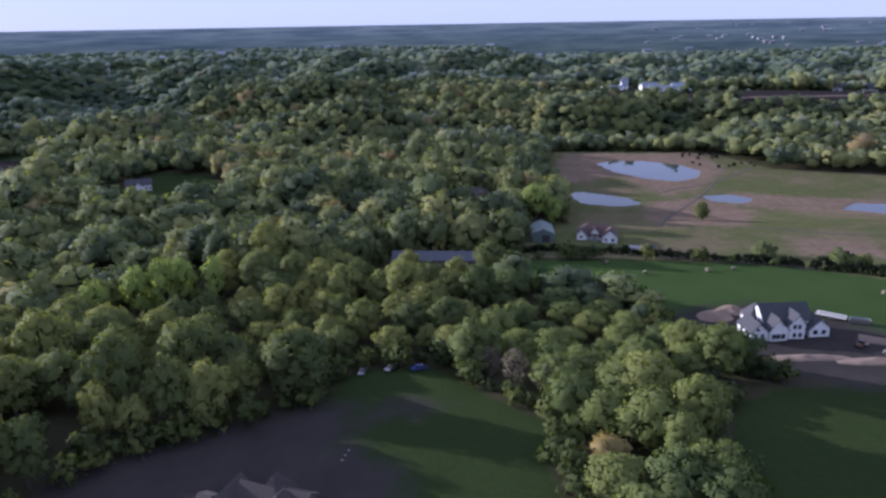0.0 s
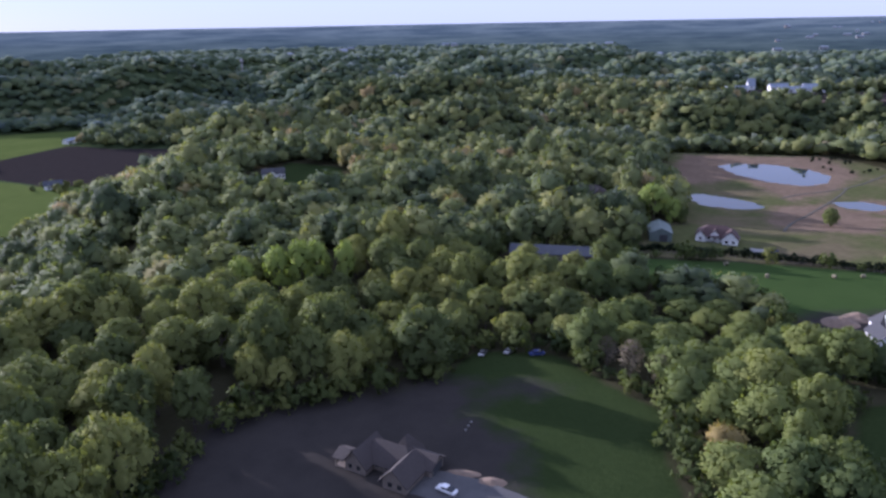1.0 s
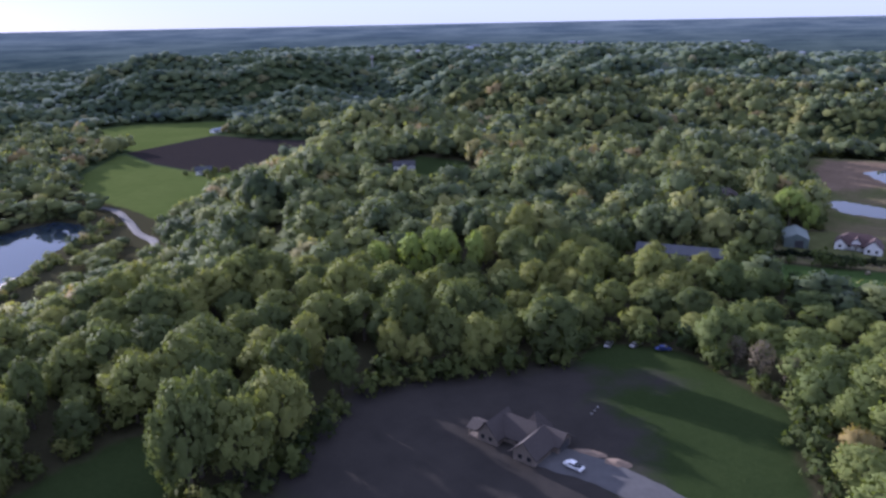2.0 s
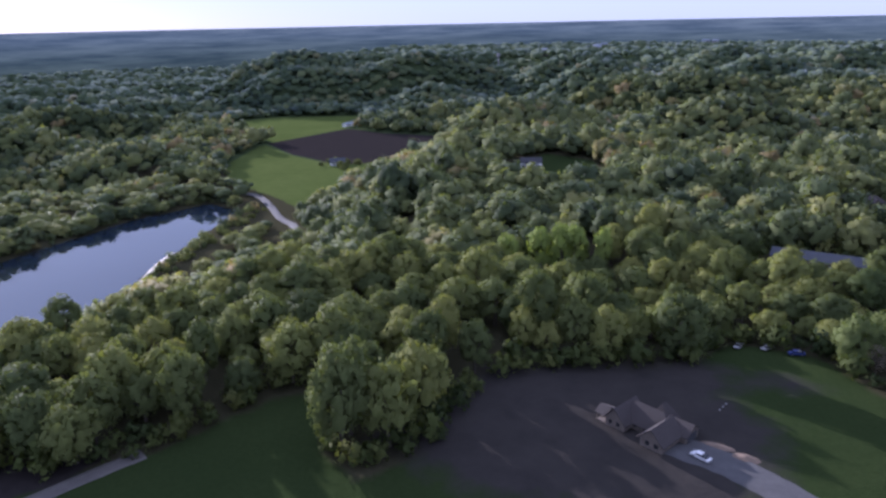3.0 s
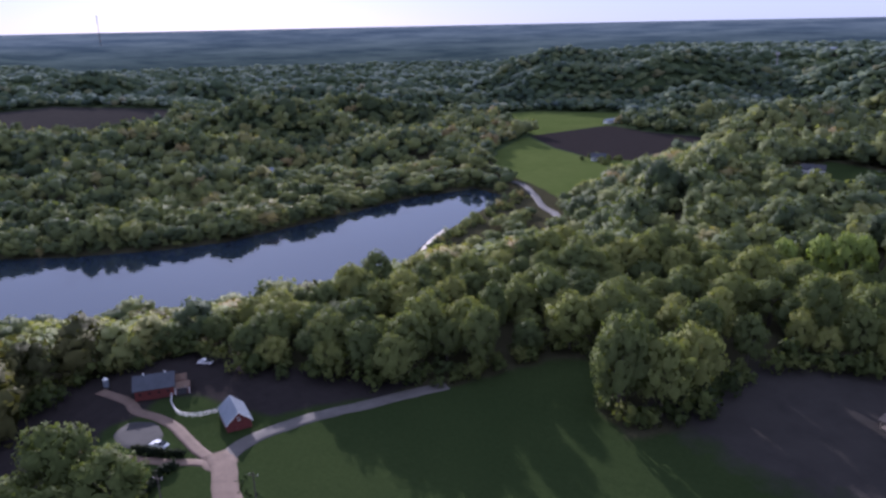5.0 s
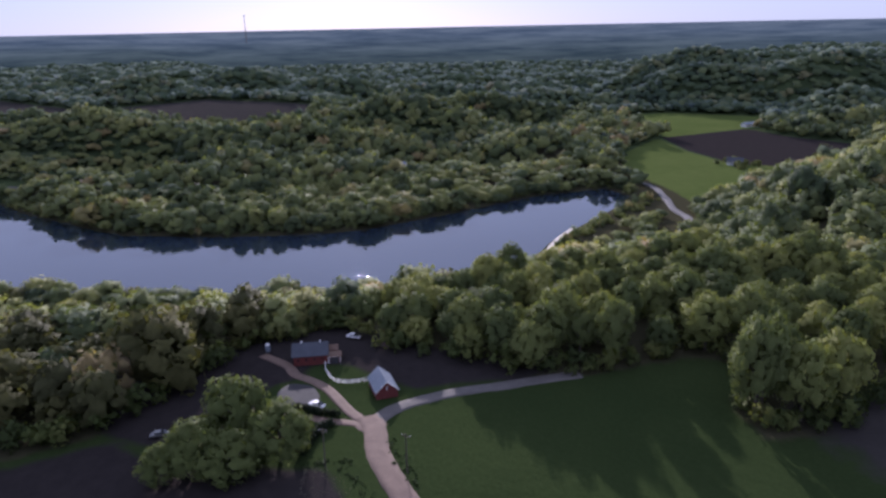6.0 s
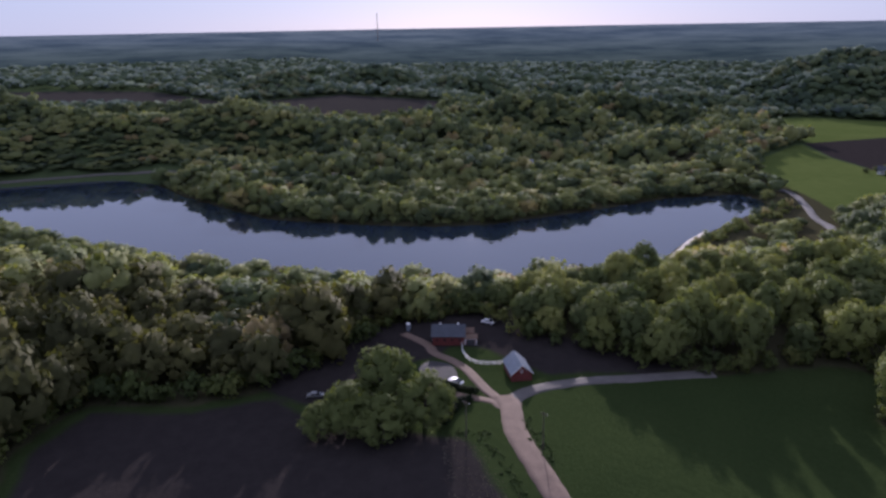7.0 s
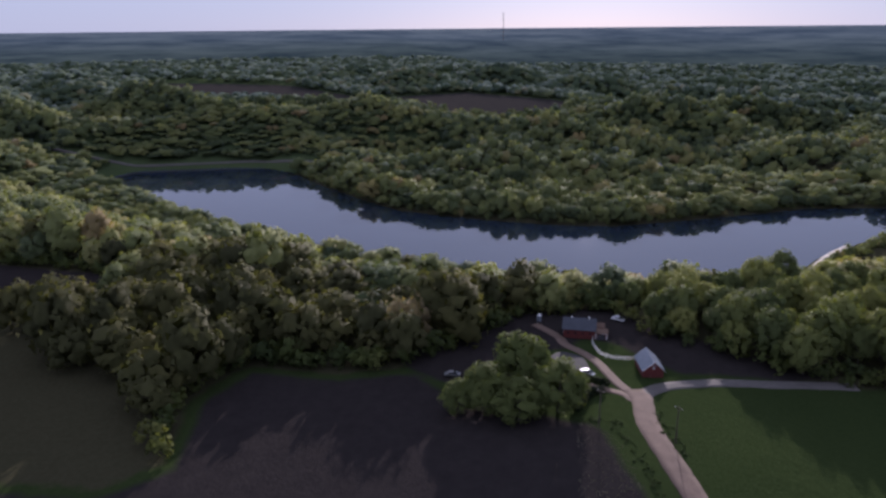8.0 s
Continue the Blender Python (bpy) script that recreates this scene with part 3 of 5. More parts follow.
ribbon("road_valley", [(-560, 380), (-520, 374), (-468, 378), (-420, 382), (-380, 358), (-352, 336), (-325, 320), (-308, 298), (-296, 268)], 5.0,
       asphalt, 0.6, "valley road below the wooded hill", "road")
ribbon("pavement_drive", [(-34, 113.5), (-26, 112.4), (-18, 110), (-8, 105), (4, 96), (16, 80)], 9.0, asphalt, 0.14, "grey gravel driveway beside the house", "driveway")
BANK_ROAD = [(-795, -400), (-776, -316), (-762, -250), (-758, -180), (-752, -124), (-722, -80), (-690, -62)]
ribbon("road_bank", BANK_ROAD, 2.6, grey_lane, 1.6, "pale road along the far river bank", "road")
ribbon("road_north", [(-104, 896), (52, 857), (203, 825), (316, 816), (452, 813)], 6.0, gravel, 1.0, "straight country road past the farm", "road")
ribbon("path_meadow", [(215, 526), (193, 499), (172, 477), (153, 464), (137, 455), (123, 443)], 1.5, worn_track, 0.1, "worn dirt track across the meadow", "track")
ribbon("path_meadow", [(172, 477), (161, 456), (145, 430), (127, 403), (113, 379), (99, 345)], 1.4, worn_track, 0.1, "worn dirt track across the meadow", "track")
ribbon("path_meadow", [(141, 343), (160, 336), (178, 329), (198, 324), (240, 312)], 1.2, worn_track, 0.1, "worn dirt track across the meadow", "track")
ribbon("road_plot", [(122, 204), (134, 197), (150, 186), (190, 170), (240, 158)], 6.0, gravel, 0.15, "rough gravel track at the building site", "track")
ribbon("sandbar", [(-313, 117), (-307, 133), (-305, 158), (-314, 177), (-328, 199), (-346, 224), (-358, 246)], 4.6, mud, 1.15, "pale mud bar at the river's edge", "mud bar")


# ---------- trees ----------
PHI = (1 + 5 ** 0.5) / 2
ICO = np.array([(-1, PHI, 0), (1, PHI, 0), (-1, -PHI, 0), (1, -PHI, 0), (0, -1, PHI), (0, 1, PHI), (0, -1, -PHI), (0, 1, -PHI),
                (PHI, 0, -1), (PHI, 0, 1), (-PHI, 0, -1), (-PHI, 0, 1)]) / math.hypot(1, PHI)
ICO_FACES = np.array([(0, 11, 5), (0, 5, 1), (0, 1, 7), (0, 7, 10), (0, 10, 11), (1, 5, 9), (5, 11, 4), (11, 10, 2), (10, 7, 6), (7, 1, 8),
                      (3, 9, 4), (3, 4, 2), (3, 2, 6), (3, 6, 8), (3, 8, 9), (4, 9, 5), (2, 4, 11), (6, 2, 10), (8, 6, 7), (9, 8, 1)])


def crown_mesh(seed, lobes, sprays, size, tall=1.0, core=0.8, mound=1.9, lift=0.2):
    """A crown about 1 across its radius, standing from z = 0 to about 2: lobes of leaves on limbs, each with sprays round it."""
    rng = np.random.default_rng(seed)
    verts, tris, ways = [], [], []
    squash = rng.uniform(0.86, 1.16)
    count = 0

    def add(v, f, n):
        nonlocal count
        verts.append(v)
        tris.append(f + count)
        ways.append(n)
        count += len(v)

    for k in range(lobes):
        u = (k + 0.5) / lobes
        zc = 1 - 1.9 * u
        a = k * 2.39996 + rng.uniform(-0.5, 0.5)
        out = (math.sqrt(max(0.0, 1 - zc * zc)) if zc > 0 else 1 - 0.35 * zc * zc) * rng.uniform(0.46, 0.82)
        c = np.array([out * math.cos(a) * squash, out * math.sin(a) / squash, (1.0 + zc * rng.uniform(0.5, 0.78)) * tall])
        r = rng.uniform(0.24, 0.44) * (1.6 if lobes < 8 else 0.74 if lobes > 40 else 0.86 if lobes > 28 else 1.0 if lobes > 17 else 1.14)
        turn = np.linalg.qr(rng.normal(size=(3, 3)))[0]
        shell = (ICO @ turn) * np.array([1, 1, 0.86])
        add(c + shell * r * core * rng.uniform(0.78, 1.18, (12, 1)), ICO_FACES, 0.6 * shell)
        if sprays:
            n = rng.normal(size=(sprays, 3))
            n[:, 2] += 0.3
            n += 0.5 * (c - np.array([0, 0, tall * 0.8]))
            n /= np.linalg.norm(n, axis=1)[:, None]
            p = c + n * r * rng.uniform(0.80, 1.18, (sprays, 1)) * np.array([1, 1, 0.9])
            lean = n + rng.normal(0, 0.6, (sprays, 3))
            lean /= np.linalg.norm(lean, axis=1)[:, None]
            e1 = np.cross(lean, rng.normal(size=(sprays, 3)))
            e1 /= np.linalg.norm(e1, axis=1)[:, None]
            e2 = np.cross(lean, e1)
            s = size * rng.uniform(0.6, 1.35, (sprays, 1))
            blade = np.stack([p - e1 * s, p + e1 * s - e2 * s * 0.4, p + e2 * s * 1.3 + lean * s * 0.25], 1).reshape(-1, 3)
            i = np.arange(sprays)[:, None] * 3
            face = 0.8 * lean + 0.3 * n
            add(blade, i + [0, 1, 2], np.repeat(face, 3, axis=0))
    v, w = np.concatenate(verts), np.concatenate(ways)
    whole = v - np.array([0, 0, tall * 0.6])
    w = w + np.array([0, 0, lift])
    w = w + mound * whole / np.maximum(np.linalg.norm(whole, axis=1), 0.2)[:, None]
    return v, np.concatenate(tris), w / np.maximum(np.linalg.norm(w, axis=1), 1e-6)[:, None]


def trunk_bm(seed, top):
    """A tapered trunk with limbs that reach into the crown; unit crown radius."""
    rng = random.Random(seed)
    bm = bmesh.new()
    add_tube(bm, (0, 0, -0.25), (0.02, 0.01, top * 0.55), 0.085, 0.06, 7)
    add_tube(bm, (0.02, 0.01, top * 0.55), (0.05, -0.03, top * 1.25), 0.06, 0.03, 6)
    for k in range(6):
        a = k * 1.05 + rng.uniform(-0.3, 0.3)
        z = top * rng.uniform(0.45, 0.95)
        reach = rng.uniform(0.45, 0.7)
        add_tube(bm, (0.02, 0, z), (reach * math.cos(a), reach * math.sin(a), z + rng.uniform(0.3, 0.6)), 0.035, 0.012, 5)
    return bm


CLEAR_TRUNK = 0.16   # height of the crown's foot, in crown radii


def make_tree(seed, material, lobes=24, sprays=30, size=0.085, tall=1.0, core=0.8, label="", name="tree"):
    base = thing(name, Matrix(), label, "tree")
    v, f, s = crown_mesh(seed, lobes, sprays, size, tall, core)
    ob = new("crown", fast_mesh("crown", v + np.array([0, 0, CLEAR_TRUNK]), f, np.ones(len(f), bool), material, None, s))
    ob.parent = base
    part("trunk", trunk_bm(seed, 1.0), bark, base, "grey-brown bark")
    return base


def place_tree(model, x, y, radius, stretch_z, turn, sink=0.0):
    m = Matrix.Translation((x, y, ground_z(x, y) - sink)) @ Matrix.Rotation(turn, 4, "Z") @ Matrix.Diagonal((radius, radius, radius * stretch_z, 1))
    return copy_thing(model, m)


TREE_LABELS = ["round-crowned broadleaf tree in fresh green leaf", "broad oak-like tree with lumpy green crown",
               "tall broadleaf tree in spring leaf at the wood's edge"]
def edge_trees(leaf):
    return [make_tree(100 + k, leaf, 36 + 3 * (k % 3), 62, 0.056, (0.92, 1.0, 1.12)[k % 3], 0.66, label=TREE_LABELS[k % 3]) for k in range(8)]


NEAR_MODELS, GREEN_MODELS = edge_trees(leaf_own), edge_trees(leaf_green)
BARE_MODEL = make_tree(140, leaf_bare, 26, 40, 0.045, 1.1, 0.2, "grey tree still bare of leaves")
LIME_MODEL = make_tree(150, leaf_lime, 20, 34, 0.09, 1.15, 0.75, "bright yellow-green young poplar")
BRONZE_MODEL = make_tree(160, leaf_bronze, 22, 30, 0.09, 0.95, 0.8, "tree with bronze spring leaves")
MID = [crown_mesh(200 + k, 16, 20, 0.11, (0.92, 1.0, 1.1)[k % 3], 0.8, 3.2, 0.2) for k in range(8)]
FAR = [crown_mesh(300 + k, 5, 9, 0.19, 0.9, 1.0, 2.6, 0.2) for k in range(8)]
MIST = [crown_mesh(400 + k, 2, 0, 0.1, 0.9, 1.25, 1.6, 0.3) for k in range(6)]
LAST = [crown_mesh(430 + k, 1, 0, 0.1, 0.9, 1.5, 1.6, 0.3) for k in range(5)]
UNDER = [crown_mesh(450 + k, 6, 18, 0.2, 0.9, 0.55, 1.6) for k in range(4)]


def in_sight(x, y):
    """The sweep of country that lies open to view."""
    a = np.degrees(np.arctan2(x, y + 40))
    return (a > -122) & (a < 44)


SINGLE_TREES = [(-123, 221, 4.8), (-112, 230, 5.0), (-104, 233, 5.2), (-99, 237, 4.6), (-88, 237, 4.4), (39, 356, 7.0), (47, 352, 5.0),
                (-42, 388, 6.0), (-63, 342, 6.2), (-89, 324, 4.6), (30, 128, 4.5), (11, 262, 6.8), (-2, 252, 5.0), (-20, 257, 5.6)]

BARE_TREES = [(14, 168, 4.2), (21, 163, 3.6), (8, 176, 3.4)]
# extra trees added at the wood's edge to keep the house yard in shade
SHADE_TREES = [(-101, 118, 6.4), (-90, 124.5, 5.4), (-103, 130, 6.4)]


def scatter(step, lo, hi, seed, fringe=0.0):
    """Points about a step apart in the woods, between two distances from the middle of the walk."""
    rng = np.random.default_rng(seed)
    g = np.arange(-hi - 60, hi + 60, step)
    x, y = np.meshgrid(g, g)
    x = (x + (np.arange(len(g)) % 2)[:, None] * step * 0.5 + rng.uniform(-0.34, 0.34, x.shape) * step).ravel()
    y = (y * 0.93 + rng.uniform(-0.34, 0.34, y.shape) * step).ravel()
    d = np.hypot(x, y + 50)
    ok = (d >= lo) & (d < hi) & in_sight(x, y)
    x, y, d = x[ok], y[ok], d[ok]
    edge = np.max([edge_distance(x, y, p) for p in CLEARINGS], axis=0)
    water = np.max([edge_distance(x, y, p) for p in [RIVER] + PONDS], axis=0)
    lane = line_distance(x, y, [(-560, 380), (-468, 378), (-420, 382), (-380, 358), (-352, 336), (-308, 298), (-296, 268)])
    bank = line_distance(x, y, BANK_ROAD)
    lane = np.where((bank < 9) | ((water > -20) & (x < -700)), 0, lane)
    open_bank = (line_distance(x, y, NEAR_BANK[7:]) < (8 if step < 6 else 33)) & (y > 146)
    lane = np.where(open_bank, 0, lane)
    ok = (edge < (-0.5 if fringe else -2.5 - 0.1 * step)) & (water < -1) & (lane > np.where(x > -420, 12, 9))
    x, y, d, edge = x[ok], y[ok], d[ok], edge[ok]
    gaps = np.array([noise.noise(Vector((a * 0.016, b * 0.016, 3.0))) for a, b in zip(x, y)]) if len(x) < 9000 else rng.uniform(-1, 1, len(x))
    keep = gaps > -0.78
    if fringe:
        keep = edge > -fringe
    keep &= np.hypot(x - 76, y - 164) > 9
    for cx, cy, r in SINGLE_TREES + BARE_TREES + SHADE_TREES:
        keep &= np.hypot(x - cx, y - cy) > r * 1.3
    return x[keep], y[keep], d[keep]


def tints(x, y, rng):
    stand = np.array([noise.noise(Vector((a * 0.011, b * 0.011, 7.5))) for a, b in zip(x, y)])
    return np.clip(0.47 + 0.28 * stand + rng.normal(0, 0.23, len(x)), 0, 1)


def stand_height(x, y):
    """How tall the trees grow: highest round the southern fields, low on the slope to the river."""
    tall = np.array([1.15 + 0.42 * noise.noise(Vector((a * 0.02, b * 0.02, 11.0))) for a, b in zip(x, y)])
    edge = ramp(edge_distance(x, y, OPEN_SOUTH), -40, -8) * ramp(-x, 40, 75)
    across = ramp(line_distance(x, y, NEAR_BANK) - line_distance(x, y, FAR_BANK), 0, 30)
    shore = (0.42 - 0.30 * across) * ramp(edge_distance(x, y, RIVER), -110, -40)
    low = 1 - 0.5 * bump(x, y, 50, 226, 32, 30) - 0.35 * bump(x, y, -470, 260, 40, 110) - 0.6 * bump(x, y, -790, -170, 70, 130) - 0.30 * bump(x, y, -235, 5, 45, 42)
    return np.minimum(tall, 1.4) * (1 + 0.24 * edge + 0.12 * bump(x, y, -105, 92, 24, 24)) * low * (1 - shore)


def joined_wood(name, shapes, material, x, y, radius, tall, tint, rng, label, foot=0.0):
    verts, tris, ways, face_tint = [], [], [], []
    z = height(x, y)
    # crowns lean with the lie of the land, so their upper sides take its light
    sx, sy = (height(x + 6, y) - z) / 6, (height(x, y + 6) - z) / 6
    turn = rng.uniform(0, 2 * math.pi, len(x))
    pick = rng.integers(0, len(shapes), len(x))
    start = 0
    for k, (v, f, s) in enumerate(shapes):
        i = np.where(pick == k)[0]
        if not len(i):
            continue
        c, sn = np.cos(turn[i])[:, None], np.sin(turn[i])[:, None]
        r = radius[i][:, None]
        px = x[i][:, None] + r * (v[None, :, 0] * c - v[None, :, 1] * sn)
        py = y[i][:, None] + r * (v[None, :, 0] * sn + v[None, :, 1] * c)
        pz = z[i][:, None] + foot + r * tall[i][:, None] * (v[None, :, 2] + CLEAR_TRUNK * 0.6)
        verts.append(np.stack([px, py, pz], 2).reshape(-1, 3))
        tris.append((f[None] + (np.arange(len(i)) * len(v))[:, None, None] + start).reshape(-1, 3))
        up = np.repeat(s[None, :, 2], len(i), 0)
        way = np.stack([s[None, :, 0] * c - s[None, :, 1] * sn - sx[i][:, None] * up, s[None, :, 0] * sn + s[None, :, 1] * c - sy[i][:, None] * up, up], 2).reshape(-1, 3)
        ways.append(way / np.maximum(np.linalg.norm(way, axis=1), 1e-6)[:, None])
        face_tint.append(np.repeat(tint[i], len(f)))
        start += len(i) * len(v)
    me = fast_mesh(name, np.concatenate(verts), np.concatenate(tris), np.ones(sum(len(t) for t in tris), bool), material,
                   np.concatenate(face_tint), np.concatenate(ways))
    tagged(new(name, me), label, "woodland", kind="stuff")


def plant_woods():
    rng = np.random.default_rng(11)
    x, y, d = scatter(11.6, 60, 590, 21)
    # trees nearest to the clearing stand as single trees, the rest as woodland
    order = np.argsort(np.hypot(x + 55, y - 60) + 0.25 * np.abs(x + 55))
    single, rest = order[:290], order[290:]
    pick = random.Random(4)
    for i in single:
        bare = pick.random() < 0.02 and x[i] > 0
        place_tree(BARE_MODEL if bare else pick.choice(GREEN_MODELS if x[i] > 4 else NEAR_MODELS), x[i], y[i], pick.triangular(4.0, 8.8, 6.2) * (0.7 if bare else 1.0), pick.uniform(0.75, 1.04) * stand_height(x[i:i + 1], y[i:i + 1])[0], pick.uniform(0, 6.28))
    # late, brownish trees grow among the rest south-west of the ploughed field, darkened for their unlit side
    late = rng.uniform(0, 1, len(rest)) < 1.1 * bump(x[rest], y[rest], -225, -130, 75, 75)
    i, rest = rest[late], rest[~late]
    joined_wood("late_woodland", MID, leaf_late_shaded, x[i], y[i], rng.triangular(4.0, 6.8, 11.0, len(i)), rng.uniform(0.68, 1.02, len(i)) * stand_height(x[i], y[i]), tints(x[i], y[i], rng), rng,
                "olive-brown budding trees beyond the ploughed field, darkened for backlight")
    n = len(rest)
    joined_wood("woodland", MID, leaf_wood_hazed, x[rest], y[rest], rng.triangular(4.0, 6.8, 11.0, n), rng.uniform(0.68, 1.02, n) * stand_height(x[rest], y[rest]), tints(x[rest], y[rest], rng), rng,
                "broadleaf woodland in spring leaf on the hillside")
    x, y, d = scatter(4.8, 60, 480, 24, 7.0)
    n = len(x)
    joined_wood("undergrowth", UNDER, leaf_under_shaded, x, y, rng.uniform(1.8, 3.6, n), rng.uniform(0.8, 1.3, n), tints(x, y, rng), rng,
                "leafy undergrowth along the edges of the woods")
    x, y, d = scatter(5.8, 330, 800, 26)
    shore = edge_distance(x, y, RIVER) > -13
    x, y = x[shore], y[shore]
    n = len(x)
    joined_wood("riverside_bushes", UNDER, leaf_wood_hazed, x, y, rng.uniform(1.8, 3.6, n), rng.uniform(0.8, 1.2, n), tints(x, y, rng), rng,
                "leafy bushes hanging over the river banks", -0.6)
    x, y, d = scatter(13.2, 590, 1050, 22)
    n = len(x)
    joined_wood("woodland_far", FAR, leaf_far_hazed, x, y, rng.triangular(4.4, 6.8, 11.0, n), rng.uniform(0.6, 0.9, n) * stand_height(x, y), tints(x, y, rng), rng,
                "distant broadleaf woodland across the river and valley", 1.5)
    x, y, d = scatter(14.5, 1050, 1480, 23)
    n = len(x)
    joined_wood("woodland_ridge", MIST, leaf_distant_hazed, x, y, rng.triangular(6.5, 8.5, 12, n), rng.uniform(0.55, 0.85, n), tints(x, y, rng), rng,
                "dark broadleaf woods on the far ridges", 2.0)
    x, y, d = scatter(20.0, 1480, 2160, 25)
    n = len(x)
    joined_wood("woodland_distant", LAST, leaf_distant_hazed, x, y, rng.uniform(10, 15, n), rng.uniform(0.5, 0.7, n), 0.2 + 0.5 * tints(x, y, rng), rng,
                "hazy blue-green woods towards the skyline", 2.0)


plant_woods()
for x, y, r in SINGLE_TREES[:7]:
    place_tree(LIME_MODEL, x, y, r * 1.1, 1.75 if r < 5.0 or x < 0 else 1.15, x)
for x, y, r in SINGLE_TREES[11:]:
    place_tree(NEAR_MODELS[1], x, y, r, 1.1, x)
for x, y, r in SHADE_TREES:
    place_tree(NEAR_MODELS[2], x, y, r, 1.35, x)
for x, y, r in BARE_TREES:
    place_tree(BARE_MODEL, x, y, r, 1.25, x)
for x, y, r in SINGLE_TREES[7:11]:
    place_tree(BRONZE_MODEL, x, y, r, 1.15, x)
for m in NEAR_MODELS + GREEN_MODELS + [BARE_MODEL, LIME_MODEL, BRONZE_MODEL]:
    for o in [*m.children_recursive, m]:
        bpy.data.objects.remove(o)


# ---------- single trees, bushes and hedges ----------
def bush_model(seed, material, tall, label, name="bush", category="bush"):
    v, f, s = crown_mesh(seed, 9, 22, 0.16, tall, 0.85)
    ob = new(name, fast_mesh(name, v - np.array([0, 0, 0.22]), f, np.ones(len(f), bool), material, None, s))
    return tagged(ob, label, category)


def place_bush(model, x, y, r, turn, tall=1.0, group=""):
    ob = copy_thing(model, Matrix.Translation((x, y, ground_z(x, y))) @ Matrix.Rotation(turn, 4, "Z") @ Matrix.Diagonal((r, r, r * tall, 1)))
    if group:
        ob["group"] = group
    return ob


CEDARS = [bush_model(500 + k, leaf_cedar, 1.1, "dark cedar bush in the field hedge", "cedar_bush") for k in range(3)]
WEEDS = [bush_model(520 + k, leaf_weed, 0.7, "low dark green weeds beside the road", "weed_clump", "weeds") for k in range(2)]
SHRUBS = [bush_model(510 + k, leaf_own, 0.9, "low green shrub in spring leaf", "shrub", "shrub") for k in range(3)]
die = random.Random(8)
hedge_line = smooth_line([(22, 299), (48, 301), (88, 290), (117, 281), (136, 273)], 1.9)
for p in hedge_line:
    place_bush(die.choice(CEDARS), p.x + die.uniform(-.5, .5), p.y + die.uniform(-.8, .8), die.uniform(1.4, 2.1), die.uniform(0, 6), die.uniform(0.8, 1.15), "cedar hedge")
for p in smooth_line([(140, 271), (165, 259), (200, 244), (240, 230)], 3.2):
    place_bush(die.choice(CEDARS), p.x + die.uniform(-1, 1), p.y + die.uniform(-1, 1), die.uniform(1.6, 2.8), die.uniform(0, 6), die.uniform(0.9, 1.2), "cedar hedge")
for x, y, r in ((124, 284, 2.9), (156, 275, 3.2), (161, 272, 2.2), (129, 285, 2.0), (186, 260, 2.6)):
    place_bush(SHRUBS[0], x, y, r, x, 1.0)
for p in smooth_line([(-165, -21.7), (-159, -18.2), (-155, -15)], 1.2):
    place_bush(die.choice(CEDARS), p.x, p.y, die.uniform(1.1, 1.4), die.uniform(0, 6), 0.85, "clipped hedge by the drive")
for p in smooth_line([(-151, -18.5), (-150.2, -21.5), (-146.5, -25), (-142, -29)], 1.3):
    place_bush(die.choice(CEDARS), p.x, p.y, die.uniform(1.2, 1.6), die.uniform(0, 6), 0.85, "clipped hedge by the drive")
for line in ([(-137, -31), (-135.5, -26), (-134, -22)], [(-134, -22), (-126, -22.8), (-116, -24.2), (-104, -25.5)], [(-137, -8.5), (-129, -11), (-118, -12.8)]):
    for p in smooth_line(line, 0.45):
        place_bush(die.choice(WEEDS), p.x + die.gauss(0, 0.9), p.y + die.gauss(0, 0.9), die.triangular(0.15, 0.6, 0.2), die.uniform(0, 6), 0.7, "roadside weeds")
for _ in range(26):
    x, y = die.uniform(176, 232), die.uniform(520, 600)
    if max(float(edge_distance(x, y, p)) for p in PONDS) < -5 and float(edge_distance(x, y, MEADOW)) > 2:
        place_bush(die.choice(CEDARS), x, y, die.uniform(0.9, 1.7), die.uniform(0, 6), 0.9, "scattered junipers")
for _ in range(14):
    place_bush(die.choice(SHRUBS), die.uniform(-455, -415), die.uniform(500, 530), die.uniform(2.5, 4.5), die.uniform(0, 6), 1.0, "farm grove")
for _ in range(40):
    p = die.choice(smooth_line([(-306, 165), (-340, 214), (-372, 296), (-392, 344)], 6))
    place_bush(die.choice(SHRUBS), p.x + die.uniform(5, 16), p.y + die.uniform(-4, 4), die.uniform(1.6, 3.0), die.uniform(0, 6), 0.9, "bank willows")
for x, y, r in ((129, 292, 4.2), (153, 277, 4.6), (162, 275, 3.4)):
    place_bush(SHRUBS[1], x, y, r, x, 0.9, "field bushes")
for o in CEDARS + SHRUBS + WEEDS:
    bpy.data.objects.remove(o)

YARD_TREE = make_tree(170, leaf_yard, 40, 60, 0.05, 1.0, 0.68, "great spreading yard tree in young leaf")
for x, y, r, t in ((-156, -39, 8.4, 1.12), (-149, -51, 7.4, 0.92), (-142.5, -34, 7.8, 0.98), (-141, -45, 7.2, 0.84), (-150, -58, 5.2, 0.9), (127, 367, 4.4, 1.15)):
    place_tree(YARD_TREE, x, y, r, t, x * 0.7, 0.2 * r)
for o in [*YARD_TREE.children_recursive, YARD_TREE]:
    bpy.data.objects.remove(o)


